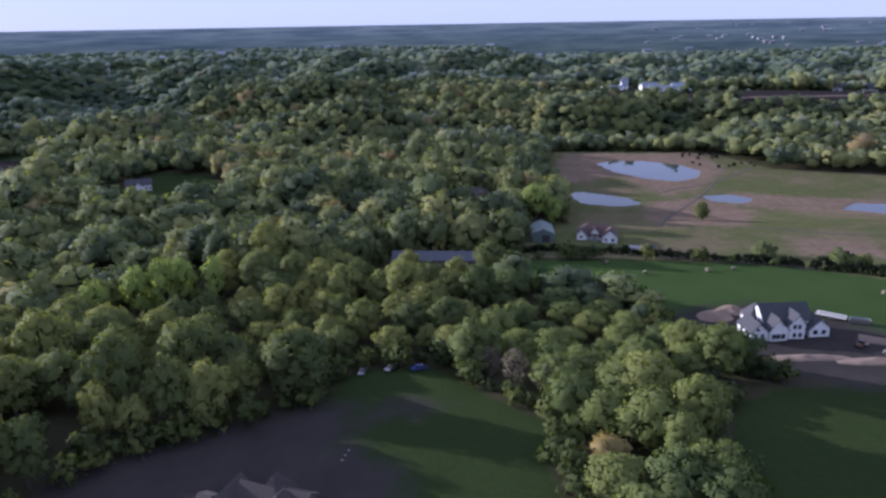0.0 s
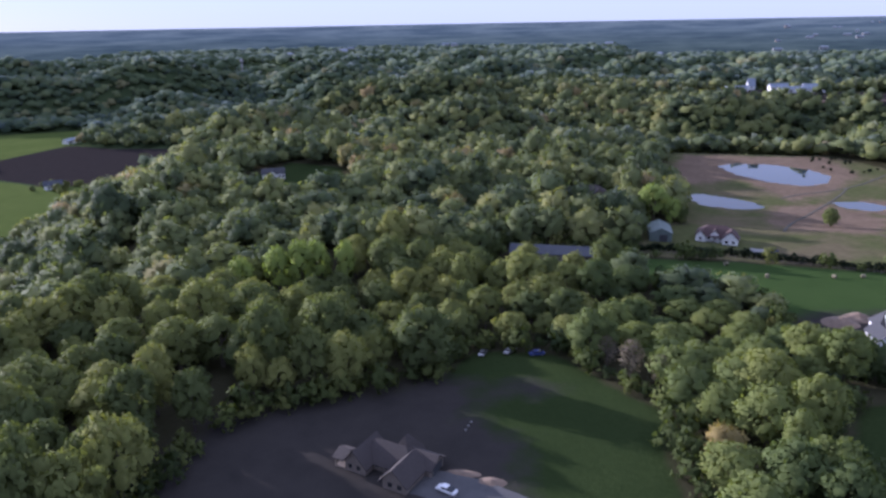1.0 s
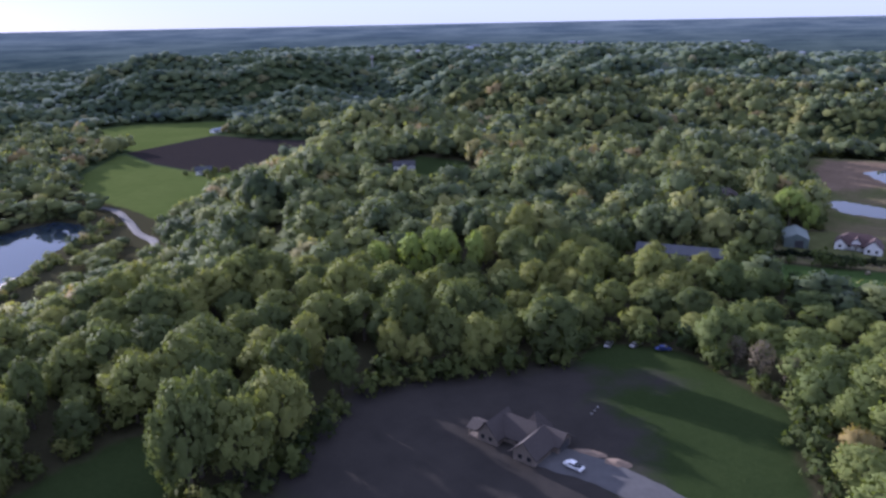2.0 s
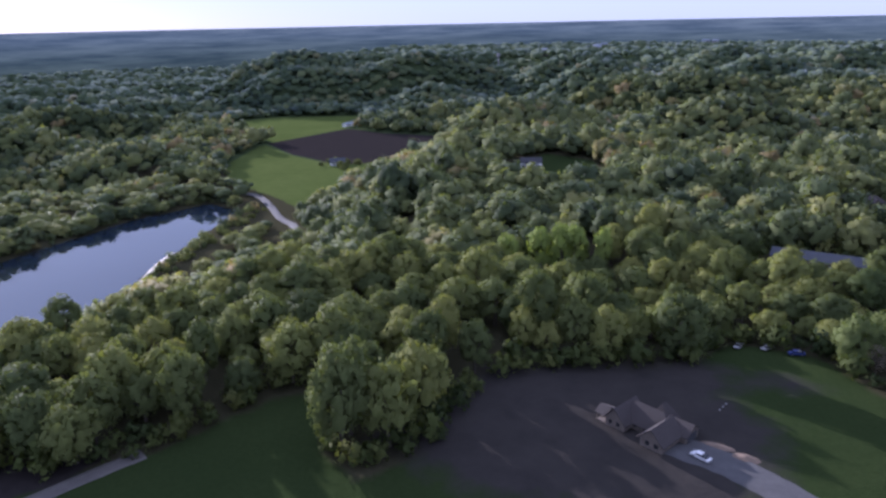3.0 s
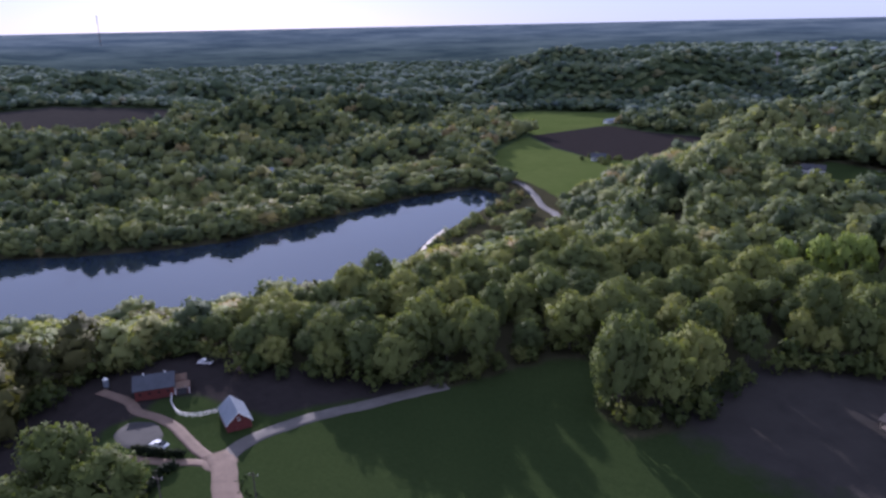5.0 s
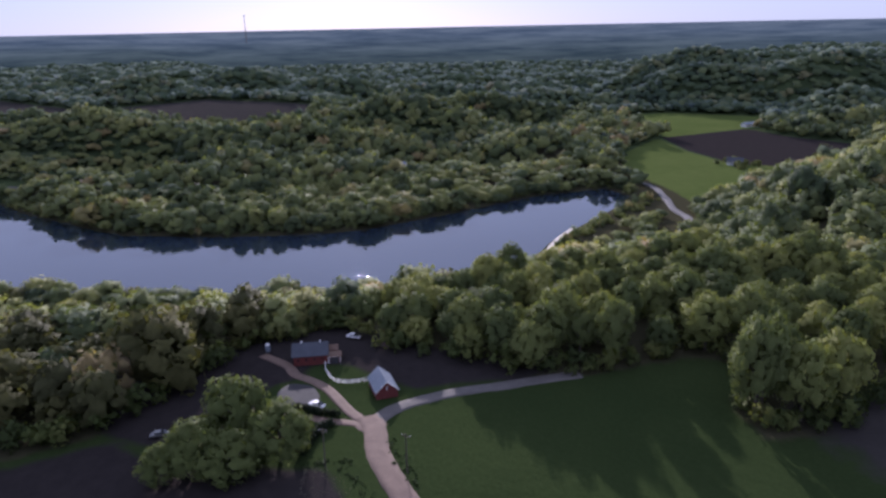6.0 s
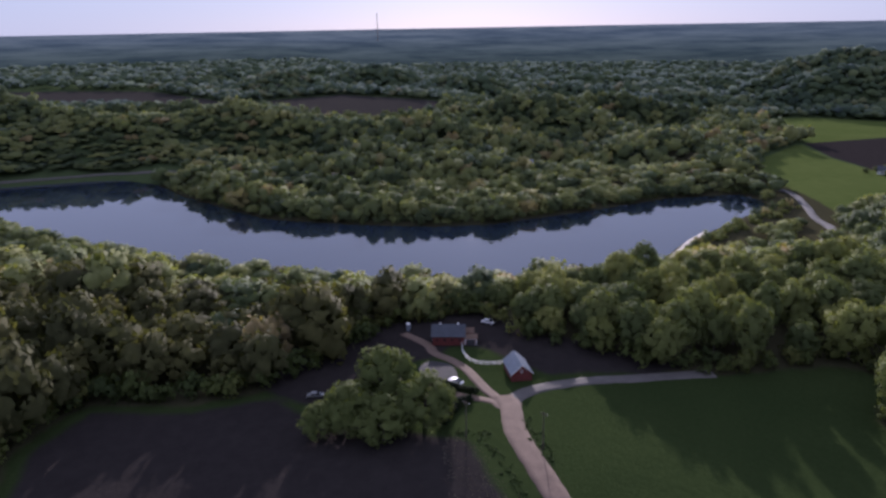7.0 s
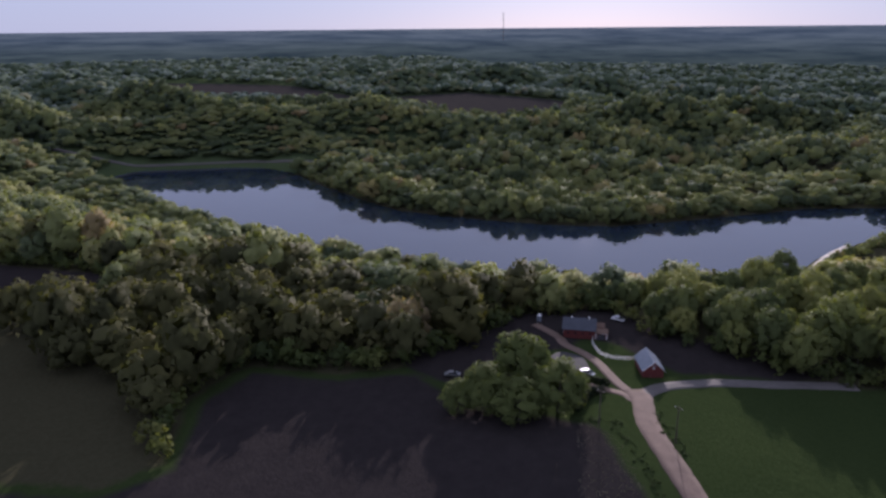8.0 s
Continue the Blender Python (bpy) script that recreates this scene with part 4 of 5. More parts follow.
# ---------- buildings ----------
def block(house, x0, x1, y0, y1, eave, rise, wall, roof, along="x", hip=False, over=0.5, foot=0.0, cover=0.28):
    """A wing: walls up to the eaves (and gables), and its roof with overhanging eaves."""
    cx, cy = (x0 + x1) / 2, (y0 + y1) / 2
    ln, wd = (x1 - x0, y1 - y0) if along == "x" else (y1 - y0, x1 - x0)
    m = Matrix.Translation((cx, cy, 0)) @ (Matrix() if along == "x" else Matrix.Rotation(math.pi / 2, 4, "Z"))
    bm = bmesh.new()
    profile = [(-wd / 2, foot - 1.2), (wd / 2, foot - 1.2), (wd / 2, eave)] + ([] if hip else [(0, eave + rise)]) + [(-wd / 2, eave)]
    add_prism(bm, profile, -ln / 2, ln / 2, m)
    part("wall", bm, wall, house)
    bm = bmesh.new()
    slope = rise / (wd / 2)
    w2, drop = wd / 2 + over, over * slope
    if hip:
        l2, r = ln / 2 + over, max(ln / 2 - wd / 2, 0.3)
        lo, hi = eave - drop, eave + rise
        base = [bm.verts.new(m @ Vector(p)) for p in ((-l2, -w2, lo), (l2, -w2, lo), (l2, w2, lo), (-l2, w2, lo))]
        top = [bm.verts.new(m @ Vector(p)) for p in ((-l2, -w2, lo + cover), (l2, -w2, lo + cover), (l2, w2, lo + cover), (-l2, w2, lo + cover))]
        ra, rb = bm.verts.new(m @ Vector((-r, 0, hi + cover))), bm.verts.new(m @ Vector((r, 0, hi + cover)))
        bm.faces.new(base[::-1])
        for i in range(4):
            bm.faces.new((base[i], base[(i + 1) % 4], top[(i + 1) % 4], top[i]))
        bm.faces.new((top[0], top[1], rb, ra))
        bm.faces.new((top[1], top[2], rb))
        bm.faces.new((top[2], top[3], ra, rb))
        bm.faces.new((top[3], top[0], ra))
    else:
        lo, hi = eave - drop, eave + rise
        add_prism(bm, [(-w2, lo + 0.01), (0, hi + 0.01), (w2, lo + 0.01), (w2, lo + cover), (0, hi + cover), (-w2, lo + cover)], -ln / 2 - over, ln / 2 + over, m)
    return part("roof", bm, roof, house)


def window(house, x, y, z, turn, w=1.2, h=1.4, frame_mat=None):
    """A window on a wall that faces the turn's direction: frame with sill, and its pane."""
    bm = bmesh.new()
    for a in ((-w / 2, -0.06, -h / 2, w / 2, 0.06, -h / 2 + 0.12), (-w / 2, -0.06, h / 2 - 0.12, w / 2, 0.06, h / 2),
              (-w / 2, -0.06, -h / 2 + 0.12, -w / 2 + 0.1, 0.06, h / 2 - 0.12), (w / 2 - 0.1, -0.06, -h / 2 + 0.12, w / 2, 0.06, h / 2 - 0.12),
              (-w / 2 - 0.08, 0.06, -h / 2 - 0.08, w / 2 + 0.08, 0.14, -h / 2)):
        add_box(bm, *a)
    ob = part("window", bm, frame_mat or white_paint, house)
    ob.matrix_basis = pose(x, y, z, 0, 0, turn)
    part("pane", box_bm(-w / 2 + 0.1, -0.03, -h / 2 + 0.12, w / 2 - 0.1, 0.04, h / 2 - 0.12), dark_glass, ob)
    return ob


def door(house, x, y, z0, turn, w=1.0, h=2.05, material=None, name="door"):
    bm = box_bm(-w / 2, -0.05, 0, w / 2, 0.07, h)
    for k in range(max(1, int(h / 0.6))):
        add_box(bm, -w / 2 + 0.1, 0.07, 0.1 + k * 0.6, w / 2 - 0.1, 0.1, 0.5 + k * 0.6)
    ob = part(name, bm, material or weathered_wood, house)
    ob.matrix_basis = pose(x, y, z0, 0, 0, turn)
    part("handle", box_bm(w / 2 - 0.22, 0.1, 0.95, w / 2 - 0.1, 0.16, 1.05), steel, ob)
    return ob


def at_ground(x, y, turn, lift=0.0):
    return pose(x, y, ground_z(x, y) + lift, 0, 0, turn)


# the low brown-roofed house in the clearing
home = thing("house", at_ground(-40.0, 117.5, -19) @ Matrix.Diagonal((0.82, 0.82, 0.92, 1)), "long low stone house with brown hipped roofs", "house")
block(home, -9, 8, -3.0, 5.0, 2.6, 3.4, stone_wall, brown_roof, hip=True, over=0.9)
block(home, 2.6, 9.6, -8.5, 1.0, 2.7, 3.0, stone_wall, brown_roof, along="y", hip=False, over=0.9)
block(home, -10.5, -4.0, -6.5, 3.0, 2.7, 3.2, stone_wall, brown_roof, along="y", hip=False, over=0.9)
block(home, -1.5, 4.0, 2.0, 9.0, 2.6, 3.6, stone_wall, brown_roof, along="y", hip=True, over=0.9)
block(home, 4.0, 11.5, 0.5, 7.0, 2.5, 1.9, stone_wall, brown_roof, along="x", hip=False, over=0.8)
for x, y, t, w in ((4.9, -8.56, 180, 1.5), (7.7, -8.56, 180, 1.5), (-8.8, -6.56, 180, 1.3), (-6.2, -6.56, 180, 1.3), (-2.8, -3.06, 180, 1.4), (0.6, -3.06, 180, 1.4),
                   (9.66, -6.4, -90, 1.3), (9.66, -3.6, -90, 1.3), (-10.56, -4.0, 90, 1.2)):
    window(home, x, y, 1.5, t, w, 1.4, weathered_wood)
door(home, -1.1, -3.07, 0.1, 180, 1.1, 2.1)
door(home, 11.56, 3.8, 0.1, -90, 4.8, 2.2, dark_roof, "garage_door")
part("porch", box_bm(-14.0, -6.4, -0.6, -10.6, -1.0, 0.25, bevel=0.05), stone_wall, home, "stone porch slab")
bm = bmesh.new()
add_prism(bm, [(-6.9, 2.3), (-3.7, 3.7), (-0.5, 2.3), (-0.5, 2.5), (-3.7, 3.95), (-6.9, 2.5)], -14.4, -10.4)
part("porch_roof", bm, brown_roof, home)
for x, y in ((-13.8, -6.2), (-13.8, -1.2)):
    part("post", tube_bm((x, y, 0.2), (x, y, 2.5), 0.16, 0.14), stone_wall, home)

# the new white house on its building plot
newhouse = thing("house", at_ground(100.5, 207.5, 4) @ Matrix.Diagonal((0.88, 0.88, 0.88, 1)), "new white house with charcoal roofs on bare ground", "house")
block(newhouse, -8, 9, -1, 9, 5.6, 4.4, white_wall, dark_roof, hip=False, over=0.5)
block(newhouse, -14.5, -8.2, -5.5, 4.5, 3.2, 3.0, white_wall, dark_roof, along="y", hip=False, over=0.5)
block(newhouse, -8.0, -1.5, -6.0, 2.0, 4.2, 3.6, white_wall, dark_roof, along="y", hip=False, over=0.5)
block(newhouse, -0.5, 5.0, -5.0, 3.0, 5.8, 3.2, white_wall, dark_roof, along="y", hip=False, over=0.5)
block(newhouse, 7.5, 14.5, -4.0, 6.0, 3.4, 3.2, white_wall, dark_roof, along="y", hip=False, over=0.5)
block(newhouse, -10.5, -4.0, 4.0, 11.0, 4.6, 4.2, white_wall, dark_roof, along="y", hip=True, over=0.5)
for x, y, z, t, w, h in ((-12.6, -5.56, 1.8, 180, 1.2, 1.4), (-10.2, -5.56, 1.8, 180, 1.2, 1.4), (-6.4, -6.06, 1.7, 180, 1.4, 1.6), (-4.8, -6.06, 1.7, 180, 1.4, 1.6),
                         (-3.1, -6.06, 1.7, 180, 1.4, 1.6), (1.2, -5.06, 4.6, 180, 1.1, 1.4), (2.9, -5.06, 4.6, 180, 1.1, 1.4), (3.4, -5.06, 1.5, 180, 1.2, 1.5),
                         (1.4, -5.06, 1.5, 180, 1.2, 1.5), (9.4, -4.06, 1.9, 180, 1.5, 1.5), (12.4, -4.06, 1.9, 180, 1.5, 1.5), (-14.56, -2.0, 1.8, 90, 1.2, 1.4),
                         (-14.56, 1.5, 1.8, 90, 1.2, 1.4), (-12.0, -5.56, 4.2, 180, 0.9, 1.0)):
    window(newhouse, x, y, z, t, w, h, dark_roof)
door(newhouse, 6.2, -1.06, 0.1, 180, 1.6, 2.2, dark_roof)
door(newhouse, -11.3, -5.57, -1.1, 180, 4.6, 2.0, dark_roof, "basement_door")
part("porch_roof", box_bm(4.9, -4.2, 2.9, 7.6, -1.0, 3.15), dark_roof, newhouse)
for x in (5.2, 7.3):
    part("post", tube_bm((x, -4.0, -1.0), (x, -4.0, 2.95), 0.13, 0.13), white_paint, newhouse)

# the cream house by the hedge, with a porch between two gables
cottage = thing("house", at_ground(64.5, 325, -14), "white cottage with red-brown roof and twin gables", "house")
block(cottage, -9, 8, -3, 6, 3.1, 3.4, white_wall, red_roof, hip=True, over=0.5)
block(cottage, 2.6, 9.4, -8.0, -1.0, 3.1, 3.2, white_wall, red_roof, along="y", over=0.5)
block(cottage, -9.2, -5.0, -5.2, -1.0, 3.1, 1.9, white_wall, red_roof, along="y", over=0.4)
block(cottage, -2.9, 0.9, -3.6, 1.0, 3.4, 2.2, white_wall, red_roof, along="y", over=0.4)
for x, y in ((4.4, -8.06), (7.4, -8.06), (-7.1, -5.26), (-3.6, -3.07), (1.7, -3.07)):
    window(cottage, x, y, 1.7, 180, 1.4, 1.5)
for x in (-4.4, -2.7, -1.0, 0.7, 2.2):
    part("post", tube_bm((x, -5.4, -0.8), (x, -5.4, 2.7), 0.12, 0.12), white_paint, cottage)
part("porch_roof", box_bm(-4.9, -5.8, 2.7, 2.5, -3.0, 2.9), red_roof, cottage)
part("porch", box_bm(-4.9, -5.7, -0.9, 2.5, -3.06, 0.1), concrete, cottage)
door(cottage, -1.0, -3.67, 0.1, 180)

shed = thing("shed", at_ground(38.5, 326, -2), "green-grey metal pole shed with open door", "shed")
block(shed, -5, 5, -8, 8, 4.4, 2.2, green_metal, green_metal, along="y", over=0.3, cover=0.15)
door(shed, 1.2, -8.07, 0.0, 180, 3.6, 3.6, dark_roof, "sliding_door")
window(shed, -5.06, -2, 2.2, 90, 1.2, 1.0)

# houses half hidden in the woods
cabin = thing("house", at_ground(-195, 421, 24) @ Matrix.Diagonal((0.8, 0.8, 0.8, 1)), "white house among trees on the hilltop", "house")
block(cabin, -9, 9, -5, 5, 4.6, 3.4, white_wall, dark_roof, over=0.5)
block(cabin, -4, 3, -9, -3, 4.2, 2.8, white_wall, dark_roof, along="y", over=0.5)
for x, y in ((-7, -5.06), (5, -5.06), (7.5, -5.06), (-2.2, -9.06), (1.0, -9.06)):
    window(cabin, x, y, 2.0, 180, 1.5, 1.8)
part("deck", box_bm(-9, -12, -0.4, 9, -9.1, 0.3), weathered_wood, cabin)
oldhouse = thing("house", at_ground(5, 411, 12), "grey house under trees with brown roof", "house")
block(oldhouse, -12, 12, -5, 5, 3.2, 3.2, stone_wall, brown_roof, hip=True, over=0.6)
block(oldhouse, 3, 9, -9, -3, 3.2, 2.6, stone_wall, brown_roof, along="y", over=0.5)
for x, y in ((-9, -5.06), (-5, -5.06), (0, -5.06), (4.6, -9.06), (7.4, -9.06)):
    window(oldhouse, x, y, 1.8, 180)
longhouse = thing("house", at_ground(-10, 282, -2), "long grey-roofed house half hidden by trees", "house")
block(longhouse, -18, 18, -4.5, 4.5, 3.0, 2.4, stone_wall, blue_metal, over=0.6)
for x in (-14, -9, -3, 4, 9, 14):
    window(longhouse, x, -4.56, 1.7, 180)
hillhouse = thing("house", at_ground(-336, 921, 10), "pale house on the far wooded slope", "house")
block(hillhouse, -8, 8, -5, 5, 8, 5, white_wall, brown_roof, over=0.6)
for x in (-5, 0, 5):
    window(hillhouse, x, -5.06, 5.5, 180, 1.6, 2.0)

# barns at the fork
barn = thing("barn", at_ground(-162.0, 1.8, -13) @ Matrix.Diagonal((1.0, 0.74, 0.76, 1)), "small red barn with grey metal roof", "barn")
block(barn, -4.6, 4.6, -4.0, 4.0, 3.4, 3.4, red_board, grey_metal, along="x", over=0.5, cover=0.14)
for k in range(13):
    for s in (-1, 1):
        bm = bmesh.new()
        add_tube(bm, (-4.9 + k * 0.82, s * 0.08, 7.0), (-4.9 + k * 0.82, s * 4.45, 3.22), 0.035, 0.035, 4)
        part("seam", bm, grey_metal, barn)
door(barn, 4.66, 0, 0.0, -90, 2.6, 2.6, red_board, "barn_door")
window(barn, 4.66, 0, 4.4, -90, 0.9, 0.9)
for s in (-1, 1):
    bm = bmesh.new()
    add_tube(bm, (5.12, s * 0.0, 6.9), (5.12, s * 4.5, 3.1), 0.1, 0.1, 4)
    part("barge_board", bm, white_paint, barn)

redbarn = thing("barn", at_ground(-192.5, -5.5, 66), "long red barn with dark metal roof", "barn")
block(redbarn, -6.6, 3.4, -3.6, 3.6, 3.4, 2.4, red_board, blue_metal, over=0.5, cover=0.15)
block(redbarn, 3.6, 7.4, -3.4, -0.4, 2.4, 0.9, red_board, rust_iron, over=0.3, cover=0.12)
block(redbarn, 3.6, 6.4, 1.0, 3.6, 2.6, 1.0, red_board, rust_iron, over=0.3, cover=0.12)
for x in (3.75, 7.3):
    part("corner_post", box_bm(x - 0.12, -3.55, -0.3, x + 0.12, -3.42, 2.4), white_paint, redbarn, "white corner post")
part("lintel", box_bm(3.7, -3.56, 2.1, 7.4, -3.43, 2.35), white_paint, redbarn, "white lintel board")
for x in (-5.2, -2.8, -0.4, 2):
    window(redbarn, x, -3.66, 1.9, 180, 0.8, 0.9, red_board)
door(redbarn, -6.66, 0, 0.0, 90, 2.8, 2.8, white_paint, "barn_door")
door(redbarn, 5.5, -3.46, 0.0, 180, 2.6, 2.0, dark_roof, "stall_door")
for x in (-4.2, 1.4):
    bm = tube_bm((x, 0, 5.6), (x, 0, 6.2), 0.22, 0.22, sides=8)
    add_tube(bm, (x, 0, 6.2), (x, 0, 6.45), 0.32, 0.05, 8)
    part("roof_vent", bm, white_paint, redbarn)
silo = thing("feed_bin", at_ground(-207, -16, 0) @ Matrix.Diagonal((0.6, 0.6, 0.65, 1)), "small pale metal feed bin beside the barn", "feed bin")
part("drum", tube_bm((0, 0, 0.8), (0, 0, 4.2), 1.3, 1.3, sides=16), grey_metal, silo)
part("cone", tube_bm((0, 0, 4.2), (0, 0, 5.2), 1.3, 0.2, sides=16), white_paint, silo)
for k in range(4):
    part("leg", tube_bm((1.1 * math.cos(k * 1.57), 1.1 * math.sin(k * 1.57), -0.3), (1.1 * math.cos(k * 1.57), 1.1 * math.sin(k * 1.57), 1.0), 0.08, 0.08), steel, silo)


# ---------- fence, poles, bales, earth ----------
def rail_fence(points, label, paint, rails=(0.45, 0.85, 1.25), thick=0.07):
    base = thing("rail_fence", pose(0, 0, 0), label, "fence")
    line = smooth_line(points, 2.4)
    tops = []
    for p in line:
        z = ground_z(p.x, p.y)
        tops.append(Vector((p.x, p.y, z)))
        part("post", box_bm(p.x - 0.06, p.y - 0.06, z - 0.3, p.x + 0.06, p.y + 0.06, z + 1.4), paint, base)
    for a, b in zip(tops, tops[1:]):
        for h in rails:
            part("rail", tube_bm(a + Vector((0, 0, h)), b + Vector((0, 0, h)), thick, thick, sides=4), paint, base)


rail_fence([(-187.6, -4.6), (-184, -6.2), (-180.6, -6.9), (-175.5, -7.2), (-172, -5.2), (-170.4, -1.7), (-169.6, 1.4)], "white three-rail paddock fence between the barns", white_paint, (0.45, 0.85, 1.25), 0.055)
rail_fence([(24, 294.5), (50, 296), (88, 286), (117, 277), (140, 267)], "grey rail fence along the hay field", weathered_wood, (0.6, 1.2), 0.06)


def utility_pole(x, y, h):
    base = thing("utility_pole", at_ground(x, y, 30), "weathered wooden utility pole beside the road", "utility pole", "roadside poles")
    part("pole", tube_bm((0, 0, -0.5), (0, 0, h), 0.15, 0.11, sides=8), bark, base)
    part("crossarm", box_bm(-1.1, -0.06, h - 0.7, 1.1, 0.06, h - 0.55), bark, base)
    for s in (-0.95, 0, 0.95):
        part("insulator", tube_bm((s, 0, h - 0.55), (s, 0, h - 0.3), 0.06, 0.05), white_paint, base)


utility_pole(-133, -27, 10)
utility_pole(-122, -12.5, 10)


def bale_model():
    bm = bmesh.new()
    bmesh.ops.create_cone(bm, cap_ends=True, segments=18, radius1=0.8, radius2=0.8, depth=1.5, matrix=Matrix.Rotation(math.pi / 2, 4, "X"))
    bmesh.ops.bevel(bm, geom=[e for e in bm.edges if len(e.link_faces) == 2 and e.calc_face_angle(0) > 1], offset=0.12, segments=2, affect="EDGES")
    rng = random.Random(2)
    for v in bm.verts:
        v.co += Vector((rng.uniform(-.03, .03), rng.uniform(-.03, .03), rng.uniform(-.03, .03)))
    me = bpy.data.meshes.new("hay_bale")
    bm.to_mesh(me)
    bm.free()
    me.materials.append(hay)
    return tagged(new("hay_bale", me), "round hay bale lying on mown grass", "hay bale", "bales on the field")


model = bale_model()
for k, (x, y) in enumerate(((72, 265), (97, 268), (108, 270), (60, 281), (43, 259), (150, 240))):
    copy_thing(model, pose(x, y, ground_z(x, y) + 0.78, 0, 0, 40 * k))
bpy.data.objects.remove(model)


def earth_mound(x, y, rx, ry, h, seed, label="heap of bare dug earth at the building site"):
    rng = np.random.default_rng(seed)
    verts, faces, n = [], [], 18
    for i in range(n + 1):
        for j in range(n + 1):
            u, v = 2 * i / n - 1, 2 * j / n - 1
            px, py = x + u * rx, y + v * ry
            r = math.hypot(u, v)
            lump = 0.5 + 0.9 * noise.noise(Vector((px * 0.35, py * 0.35, seed)))
            z = h * max(0, 1 - r) ** 0.8 * (0.55 + 0.6 * lump) + rng.uniform(0, 0.12) * (r < 0.95)
            verts.append((px, py, z - 0.15))
    flat = np.array(verts)
    verts = [(a, b, float(c)) for (a, b, _), c in zip(verts, flat[:, 2] + height(flat[:, 0], flat[:, 1]))]
    for i in range(n):
        for j in range(n):
            a = i * (n + 1) + j
            faces.append((a, a + n + 1, a + n + 2, a + 1))
    ob = link_mesh("earth_mound", verts, faces, earth, smooth=True)
    tagged(ob, label, "earth mound", "spoil heaps")


for k, (x, y, rx, ry, h) in enumerate(((84, 221, 6, 5, 2.6), (91, 226, 5, 4, 2.2), (99, 189, 14, 2.6, 1.4), (118, 186, 12, 3, 1.5), (134, 188, 6, 4, 2.2))):
    earth_mound(x, y, rx, ry, h, k + 1)
earth_mound(-24.5, 117.6, 4.5, 1.5, 0.6, 8, "low bank of bare earth beside the driveway")
earth_mound(-18.2, 115.4, 3.6, 2.0, 0.7, 9, "low bank of bare earth beside the driveway")


# ---------- vehicles and site plant ----------
def wheel(parent, x, y, r, w=0.22):
    ob = part("wheel", tube_bm((x, y - w / 2, r), (x, y + w / 2, r), r, r, sides=14), rubber, parent, "black tyre")
    part("rim", tube_bm((x, y - w / 2 - 0.01, r), (x, y + w / 2 + 0.01, r), r * 0.6, r * 0.6, sides=12), steel, ob)


def car(x, y, turn, paint, label):
    base = thing("car", at_ground(x, y, turn, 0.18), label, "car")
    bm = bmesh.new()
    add_prism(bm, [(-2.3, 0.35), (2.3, 0.35), (2.32, 0.72), (1.3, 0.93), (-1.6, 0.97), (-2.3, 0.85)], -0.88, 0.88, Matrix.Rotation(math.pi / 2, 4, "Z"))
    bmesh.ops.bevel(bm, geom=bm.edges[:], offset=0.07, segments=2, affect="EDGES")
    part("body", bm, paint, base)
    bm = bmesh.new()
    add_prism(bm, [(-1.85, 0.92), (1.15, 0.92), (0.35, 1.38), (-1.1, 1.40)], -0.76, 0.76, Matrix.Rotation(math.pi / 2, 4, "Z"))
    part("glasshouse", bm, dark_glass, base, "dark glazing")
    bm = box_bm(-1.12, -0.72, 1.38, 0.4, 0.72, 1.45, bevel=0.03)
    part("car_roof", bm, paint, base)
    for a in (-1.4, 1.4):
        for s in (-0.8, 0.8):
            wheel(base, a, s, 0.33)
    for s in (-0.6, 0.6):
        part("headlight", box_bm(2.26, s - 0.18, 0.58, 2.36, s + 0.18, 0.72), steel, base)
    return base


car(-26.8, 110.6, -24, car_paint, "white saloon car parked on the drive")
car(-163.4, -17.0, 30, car_paint, "white car parked behind the hedge")
car(-172, -55, 70, steel, "silver car parked by the wood")
car(-12, 181.5, 20, blue_paint, "blue car parked at the wood's edge")
car(-20, 182, 60, steel, "silver car parked at the wood's edge")
car(-28, 181.5, 80, steel, "silver car parked at the wood's edge")
car(-200.5, 10.5, 40, car_paint, "white car parked behind the red barn")
car(84, 305, 20, blue_paint, "dark blue car parked beside the cottage")


def trailer(x, y, turn):
    base = thing("trailer", at_ground(x, y, turn), "long low site trailer with timber", "trailer")
    part("deck", box_bm(-4.5, -1.2, 0.8, 4.5, 1.2, 1.0), rust_iron, base)
    for s in (-1.15, 1.15):
        part("side_board", box_bm(-4.5, s - 0.06, 1.0, 4.5, s + 0.06, 1.6), white_paint, base)
    for k in range(6):
        part("plank", box_bm(-4.2 + 0.1 * k, -0.9 + k * 0.32, 1.0, 3.6, -0.64 + k * 0.32, 1.25), weathered_wood, base)
    for a in (-0.6, 0.6):
        for s in (-1.0, 1.0):
            wheel(base, a, s, 0.4)
    part("drawbar", tube_bm((4.5, 0, 0.8), (6.2, 0, 0.5), 0.08, 0.08), rust_iron, base)


trailer(121, 219, -34)


def skip(x, y, turn):
    base = thing("rubbish_skip", at_ground(x, y, turn), "steel rubbish skip on the building site", "skip")
    bm = bmesh.new()
    add_prism(bm, [(-1.1, 0.1), (1.1, 0.1), (1.25, 1.7), (1.15, 1.7), (1.0, 0.25), (-1.0, 0.25), (-1.15, 1.7), (-1.25, 1.7)], -3, 3)
    part("body", bm, steel, base)
    for s in (-3.0, 2.9):
        part("end_plate", box_bm(s, -1.2, 0.1, s + 0.1, 1.2, 1.7), steel, base)


skip(128, 214.5, -20)


